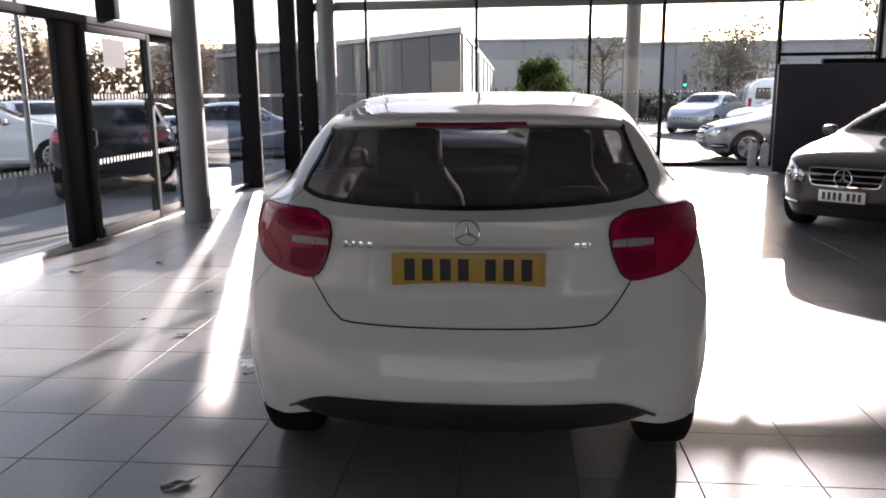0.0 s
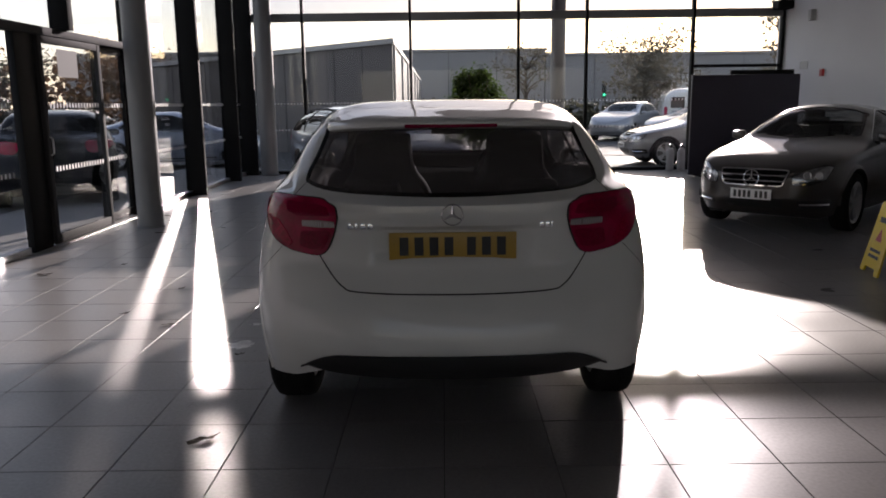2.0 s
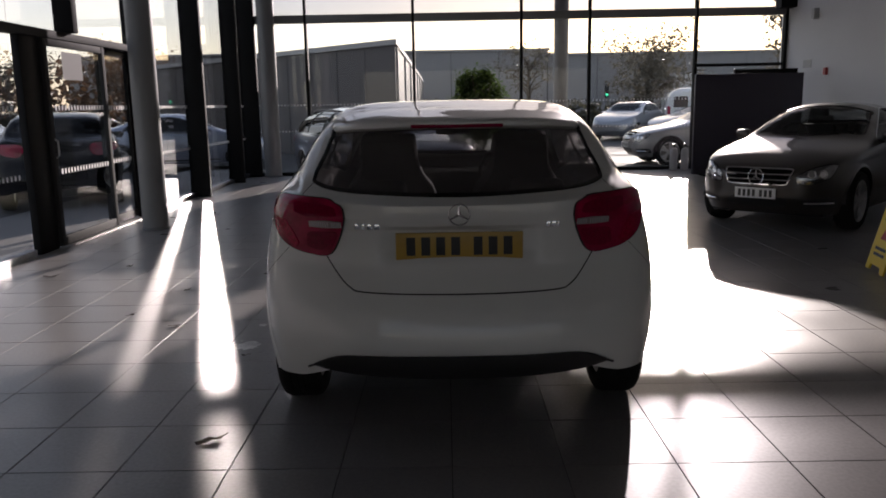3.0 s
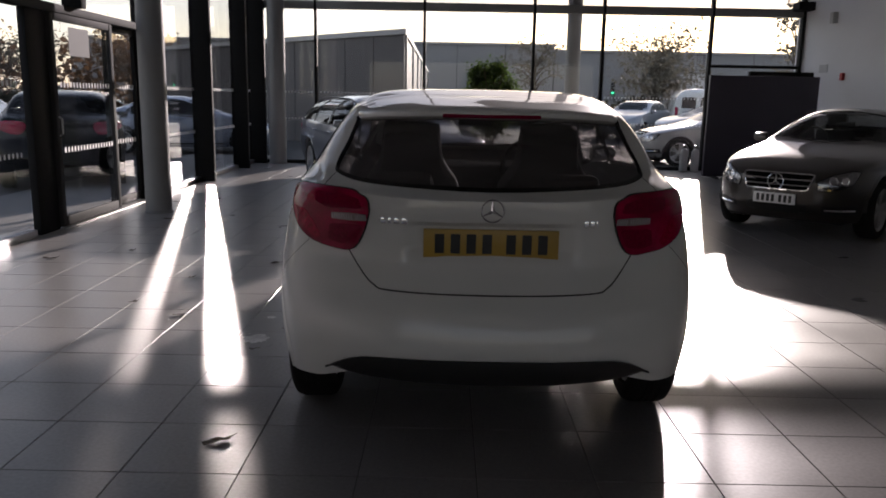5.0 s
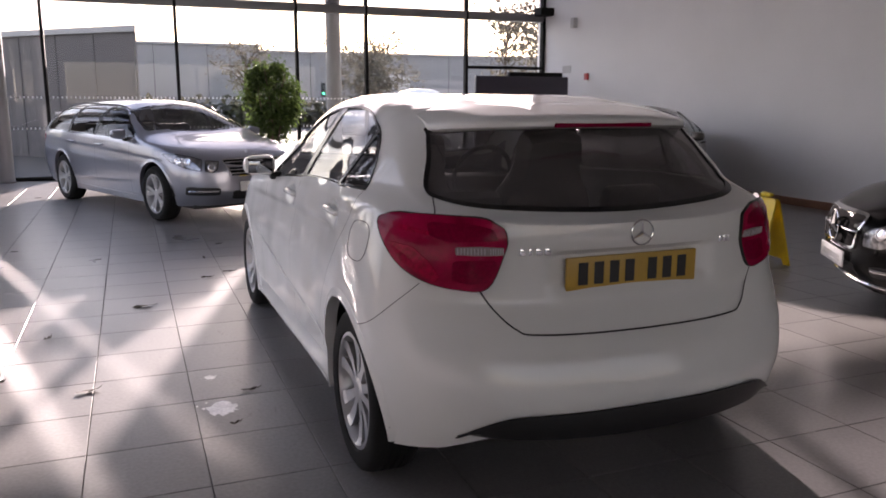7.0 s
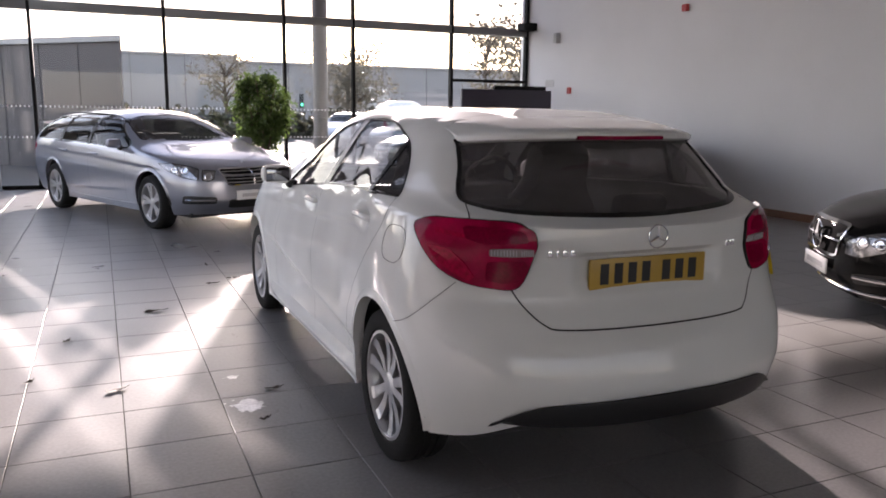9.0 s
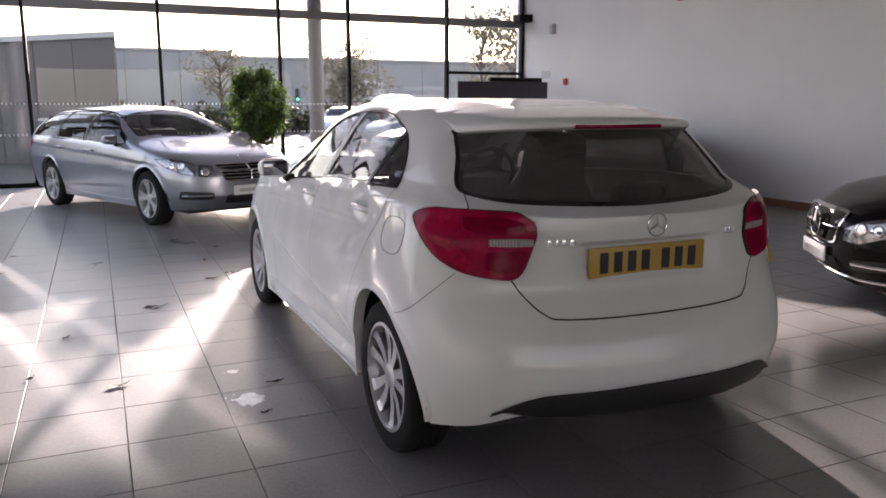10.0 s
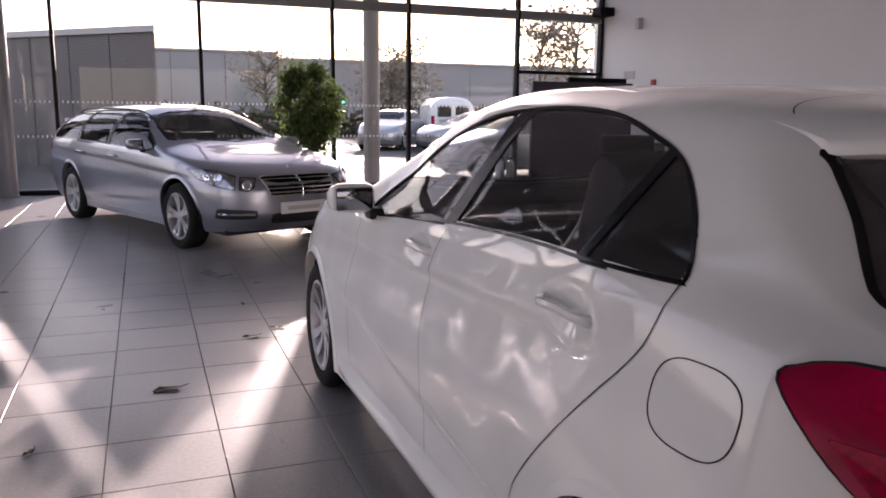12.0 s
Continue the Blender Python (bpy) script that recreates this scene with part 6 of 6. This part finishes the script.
def annexe():
    """A low wedge-shaped building: one long clad front, one long side with pale posts."""
    b = thing("showroom_annexe", "low dark grey clad building with a thin pale roof edge", "building", pose(-0.4, 17.9, -0.05))
    front, side, h = Vector((-10.9, 11.4)), Vector((-0.25, 36.0)), 3.05
    foot = [Vector((0, 0)), side, side + Vector((-13, 0)), front]
    part("wall", prism(foot, 0, h), M["dark_cladding"], b, "", False)
    mid = sum(foot, Vector((0, 0))) / 4
    part("roof", prism([p + (p - mid).normalized() * 0.16 for p in foot], h, h + 0.14), M["roof_edge"], b, "thin pale roof edge", False)
    out = Vector((front.y, -front.x)).normalized() * -1
    ang = math.degrees(math.atan2(front.y, front.x))
    for k in range(1, 12):
        p = front * k / 12
        o = part("cladding_joint", box(-0.012, 0.012, -0.012, 0.012, 0, h), M["cladding_joint"], b, "", False)
        o.matrix_basis = pose(p.x, p.y, 0, 0, 0, ang)
    p = front * 0.38
    o = part("service_pipe", tube([(0, 0, 0), (0, 0, h)], 0.05, 10), M["roof_edge"], b)
    o.location = (p.x + out.x * -0.06, p.y + out.y * -0.06, 0)
    for k in range(7):
        p = side * (k * 0.14 + 0.01)
        part("window_post", box(p.x - 0.02, p.x + 0.06, p.y - 0.08, p.y + 0.08, 0, h), M["roof_edge"], b, "", False)
    return b


annexe()
building("warehouse", "long grey metal clad warehouse across the road", -30, 62, 39.3, 30, 5.62, 0, M["cladding"], 10)
warehouse = building("warehouse", "lower grey metal clad warehouse with a pale roller door", 9.35, 62, 60.7, 30, 5.2, 0, M["cladding"], 15)
part("roller_door", box(10.3, 12.6, -0.06, -0.02, 0, 3.6), M["switch"], warehouse, "pale roller door", False)


def traffic_light():
    t = thing("traffic_light", "traffic light on a grey post showing green", "traffic light", pose(12.75, 55, -0.05))
    part("post", tube([(0, 0, 0), (0, 0, 2.6)], 0.06, 10), M["grey_metal"], t)
    head = part("signal_head", box(-0.16, 0.16, -0.20, -0.06, 1.75, 2.75, 0.03), M["trim"], t, "black signal head")
    for z, m in ((2.55, "trim"), (2.25, "trim"), (1.97, "green_lamp")):
        part("signal_lens", turned([(0.10, 0.0), (0.10, 0.02), (0.06, 0.035), (0.0, 0.04)], 16), M[m], head).matrix_basis = pose(0, -0.20, z, 90, 0, 0)


traffic_light()


def tree(name, label, x, y, h, crown_r, foliage, count, seed, trunk_h=0.35, thin=1.0):
    rng = random.Random(seed)
    t = thing(name, label, "tree", pose(x, y, -0.05))
    bm = bmesh.new()
    tips = []
    top = Vector((rng.uniform(-0.2, 0.2), rng.uniform(-0.2, 0.2), h * 0.8))
    tube([(0, 0, 0), Vector((0.05, 0, h * 0.3)), Vector((0, 0.1, h * 0.55)), top], 0.028 * h * thin, 8, bm, 0.2)
    for k in range(16):
        z = h * rng.uniform(trunk_h, 0.75)
        a = rng.uniform(0, 2 * math.pi)
        r = crown_r * rng.uniform(0.5, 1.0) * math.sin(math.pi * min(max((z / h - trunk_h * 0.6) / (1.05 - trunk_h * 0.6), 0.1), 0.95))**0.6
        e = Vector((r * math.cos(a), r * math.sin(a), z + h * rng.uniform(0.08, 0.22)))
        m = Vector((0, 0, z)).lerp(e, 0.5) + Vector((0, 0, 0.04 * h))
        tube([(0, 0, z), m, e], 0.010 * h * thin, 6, bm, 0.25)
        tips += [m, e]
        for _ in range(4):
            q = (m if rng.random() < 0.4 else e) + Vector((rng.gauss(0, 0.3), rng.gauss(0, 0.3), rng.uniform(0, 0.3))) * crown_r * 0.6
            tube([e if rng.random() < 0.6 else m, q], 0.004 * h * thin, 5, bm, 0.3)
            tips.append(q)
    part("trunk", bm, M["bark"], t, "brown branching trunk")
    bm = bmesh.new()
    for _ in range(count):
        c = rng.choice(tips) + Vector((rng.gauss(0, 1), rng.gauss(0, 1), rng.gauss(0, 1))) * crown_r * 0.16
        s = rng.uniform(0.05, 0.12) * (0.6 + 0.1 * h)
        m = pose(*c, rng.uniform(0, 180), rng.uniform(0, 180), rng.uniform(0, 360))
        v = [bm.verts.new(m @ Vector(q)) for q in ((0, -s, 0), (s * 0.6, 0, s * 0.2), (0, s, 0), (-s * 0.6, 0, s * 0.2))]
        bm.faces.new(v)
    tagged(part("crown", bm, foliage, t, "loose leaves with gaps", False), kind="stuff")
    return t


tree("autumn_tree", "autumn tree with brown and orange leaves beyond the car park", -15.5, 22.5, 3.9, 1.8, M["autumn"], 1100, 1)
tree("autumn_tree", "autumn tree with brown and orange leaves beyond the car park", -17.0, 41, 4.6, 2.6, M["autumn"], 2200, 2)
tree("green_tree", "dull green tree beyond the car park", -24, 42, 4.4, 3.2, M["olive"], 2600, 3)
tree("autumn_tree", "autumn tree with brown and orange leaves beyond the car park", -27, 34, 5, 3.2, M["autumn"], 2400, 8)
tree("green_tree", "dull green tree before the warehouse", 13.0, 44, 5.2, 2.9, M["pale_olive"], 3600, 4, 0.2)
tree("green_tree", "dull green tree before the warehouse", 6.2, 47, 5.2, 1.9, M["pale_olive"], 800, 5)
tree("thin_tree", "thin half-bare tree with dull pale leaves", 17.5, 30.5, 6.6, 2.0, M["pale_olive"], 900, 6, 0.3, 0.8)
tree("thin_tree", "thin half-bare tree with dull pale leaves", 13.6, 26.5, 5.2, 1.3, M["pale_olive"], 500, 7, 0.3, 0.8)


def hedge(x0, x1, y, h, d, count, seed, material):
    rng = random.Random(seed)
    bm = bmesh.new()
    for _ in range(count):
        c = (rng.uniform(x0, x1), y + rng.gauss(0, d), abs(rng.gauss(0, 0.5)) * h % (h * (1 + 0.1 * math.sin(rng.random() * 9))))
        s = rng.uniform(0.12, 0.3)
        m = pose(*c, rng.uniform(0, 180), rng.uniform(0, 180), rng.uniform(0, 360))
        bm.faces.new([bm.verts.new(m @ Vector(q)) for q in ((0, -s, 0), (s * 0.7, 0, s * 0.2), (0, s, 0), (-s * 0.7, 0, s * 0.2))])
    o = obj("hedge", bm, material, None, "", False)
    tagged(o, "long leafy hedge along the car park edge", "hedge", kind="stuff")


hedge(-45, -16, 36, 1.5, 0.5, 3500, 2, M["olive"])
hedge(-52, -17, 42, 4.2, 1.2, 6500, 9, M["autumn"])
hedge(-60, -40, 30, 3.6, 1.2, 4500, 10, M["olive"])
hedge(-4, 40, 41, 1.5, 0.4, 6000, 3, M["olive"])

OUT = dict(rows=64, cols=34, glasses=("car_glass", "car_glass", "car_glass"))
S = A_SPEC()
dark, shD = build_car("parked_hatchback", "black hatchback parked outside the sliding door", S, M["black_paint"], heading(-4.80, 8.1, -0.40, 0.92, -0.05), rows=64, cols=34, glasses=("gloss_black", "gloss_black", "car_glass"))
for sd in (-1, 1):
    a = aim((0.5 * -sd, 0.87, 0))
    pts = [flat(a, (sd * p[0], p[1], p[2])) for p in ((0.50, 0.12, 0.99), (0.78, 0.36, 1.0), (0.82, 0.5, 0.93), (0.70, 0.2, 0.83), (0.54, 0.11, 0.83))]
    part("tail_lamp", patch(shD, a, rounded(pts, 4), 0.01), M["red"], dark, "red tail lamp")
build_car("parked_saloon", "silver blue saloon parked outside beside the glazing", C_SPEC(), M["blue_paint"], heading(-8.0, 15.6, 0.96, 0.28, -0.05), **OUT)
build_car("parked_hatchback", "white hatchback parked in the car park", A_SPEC(), M["white_paint"], heading(-12.6, 17.5, 0.75, -0.66, -0.05), **OUT)
build_car("parked_hatchback", "white hatchback parked in the car park", A_SPEC(), M["white_paint"], heading(-12.0, 12.0, 0.9, 0.43, -0.05), **OUT)
build_car("parked_saloon", "silver blue saloon parked in the car park", C_SPEC(), M["blue_paint"], heading(-12.2, 21.0, 0.7, -0.7, -0.05), **OUT)
sil, shS = build_car("parked_saloon", "pale silver saloon parked outside the front glazing", C_SPEC(), M["light_paint"], heading(9.75, 15.6, -1, -0.05, -0.05), **OUT)
nose(sil, C_SPEC(), shS, M["light_paint"], [(-0.38, 0.77), (0.38, 0.77), (0.32, 0.56), (-0.32, 0.56)], (0.67, 0.075), 0.47, 3)
build_car("parked_estate", "grey car parked across the car park", E_SPEC(), M["light_paint"], heading(13.0, 26.5, -0.95, -0.3, -0.05), **OUT)
build_car("parked_hatchback", "silver grey hatchback parked across the car park", A_SPEC(), M["light_paint"], heading(9.4, 30.0, -0.55, -0.83, -0.05), **OUT)


def van():
    v = thing("parked_van", "white panel van parked across the car park", "van", heading(10.4, 27.4, 0.2, 0.98, -0.05))
    spec = dict(length=5.0, half=0.95, tumble=0.10, crown=5, tuck=0.05, rear_r=0.25, front_r=0.6,
                top=[(0, 1.80), (0.3, 1.95), (3.2, 1.97), (3.7, 1.85), (4.3, 1.25), (4.8, 1.05), (5.0, 0.9)], belt=[(0, 1.1), (3.5, 1.1), (4.4, 1.0), (5.0, 0.8)],
                plan=[(0, 0.92), (1, 0.95), (4, 0.95), (5, 0.85)], tail=[(0.3, 0.02), (1.9, 0.03)], nose=[(0.3, 0.05), (1.0, 0.05)], foot=[(0, 0.3), (5, 0.25)])
    sh = Shell(spec, 60, 30)
    part("body", sh.grid(), M["white_paint"], v)
    for a, sx in ((LEFT, -1), (RIGHT, 1)):
        part("side_window", patch(sh, a, softbox([(sx * p[0], p[1]) for p in ((4.1, 1.15), (3.75, 1.7), (3.2, 1.72), (3.2, 1.15))], 0.12), 0.005), M["gloss_black"], v)
        for wy in (0.9, 3.95):
            wheel(v, sx * 0.83, wy, 0.33, 0.2, 5, 0.0, sx)
        part("tail_lamp", patch(sh, REAR, softbox([(sx * p[0], p[1]) for p in ((0.72, 0.85), (0.84, 0.85), (0.84, 1.25), (0.72, 1.25))], 0.2), 0.006), M["red"], v)
        part("rear_window", patch(sh, REAR, softbox([(sx * p[0], p[1]) for p in ((0.08, 1.2), (0.62, 1.2), (0.60, 1.62), (0.08, 1.62))], 0.12), 0.005), M["gloss_black"], v)
        part("print_bar", patch(sh, REAR, softbox([(sx * p[0], p[1]) for p in ((0.10, 1.02), (0.58, 1.02), (0.58, 1.10), (0.10, 1.10))], 0.05), 0.004), M["switch"], v)


van()
pole = thing("lamp_post", "slim grey lamp post in the car park", "lamp post", pose(-8.3, 11.6, -0.05))
part("post", tube([(0, 0, 0), (0, 0, 6.0)], 0.055, 12, None, 0.7), M["grey_metal"], pole)
part("lantern", box(-0.12, 0.12, -0.05, 0.5, 5.95, 6.05, 0.03), M["grey_metal"], pole)

# ---- floor tiles, last ----
def tiles():
    bm = box(0.0022, TILE - 0.0022, 0.0022, TILE - 0.0022, -0.012, 0.0, 0.0)
    top = [e for e in bm.edges if all(abs(v.co.z) < 1e-6 for v in e.verts)]
    bmesh.ops.bevel(bm, geom=top, offset=0.0012, segments=1, affect="EDGES")
    one = bpy.data.meshes.new("tile")
    bm.to_mesh(one)
    one.materials.append(M["tile"])
    verts = [v.co.copy() for v in bm.verts]
    faces = [[v.index for v in f.verts] for f in bm.faces]
    bm.free()
    vs, fs = [], []
    for i in range(int(XL / TILE) - 1, int(XR / TILE) + 1):
        for j in range(int(YF / TILE) - 1, int(YB / TILE) + 1):
            x, y = i * TILE, j * TILE
            if -3 <= i <= 9 and -4 <= j <= 18:
                o = new("tile", one)
                o.parent = floor
                o.location = (x, y, 0)
            else:
                b = len(vs)
                vs += [(v.x + x, v.y + y, v.z) for v in verts]
                fs += [[b + k for k in f] for f in faces]
    me = bpy.data.meshes.new("outer_tiles")
    me.from_pydata(vs, [], fs)
    me.materials.append(M["tile"])
    o = new("outer_tiles", me)
    o.parent = floor
    tagged(o, "grey porcelain tiles", kind="stuff")


tiles()
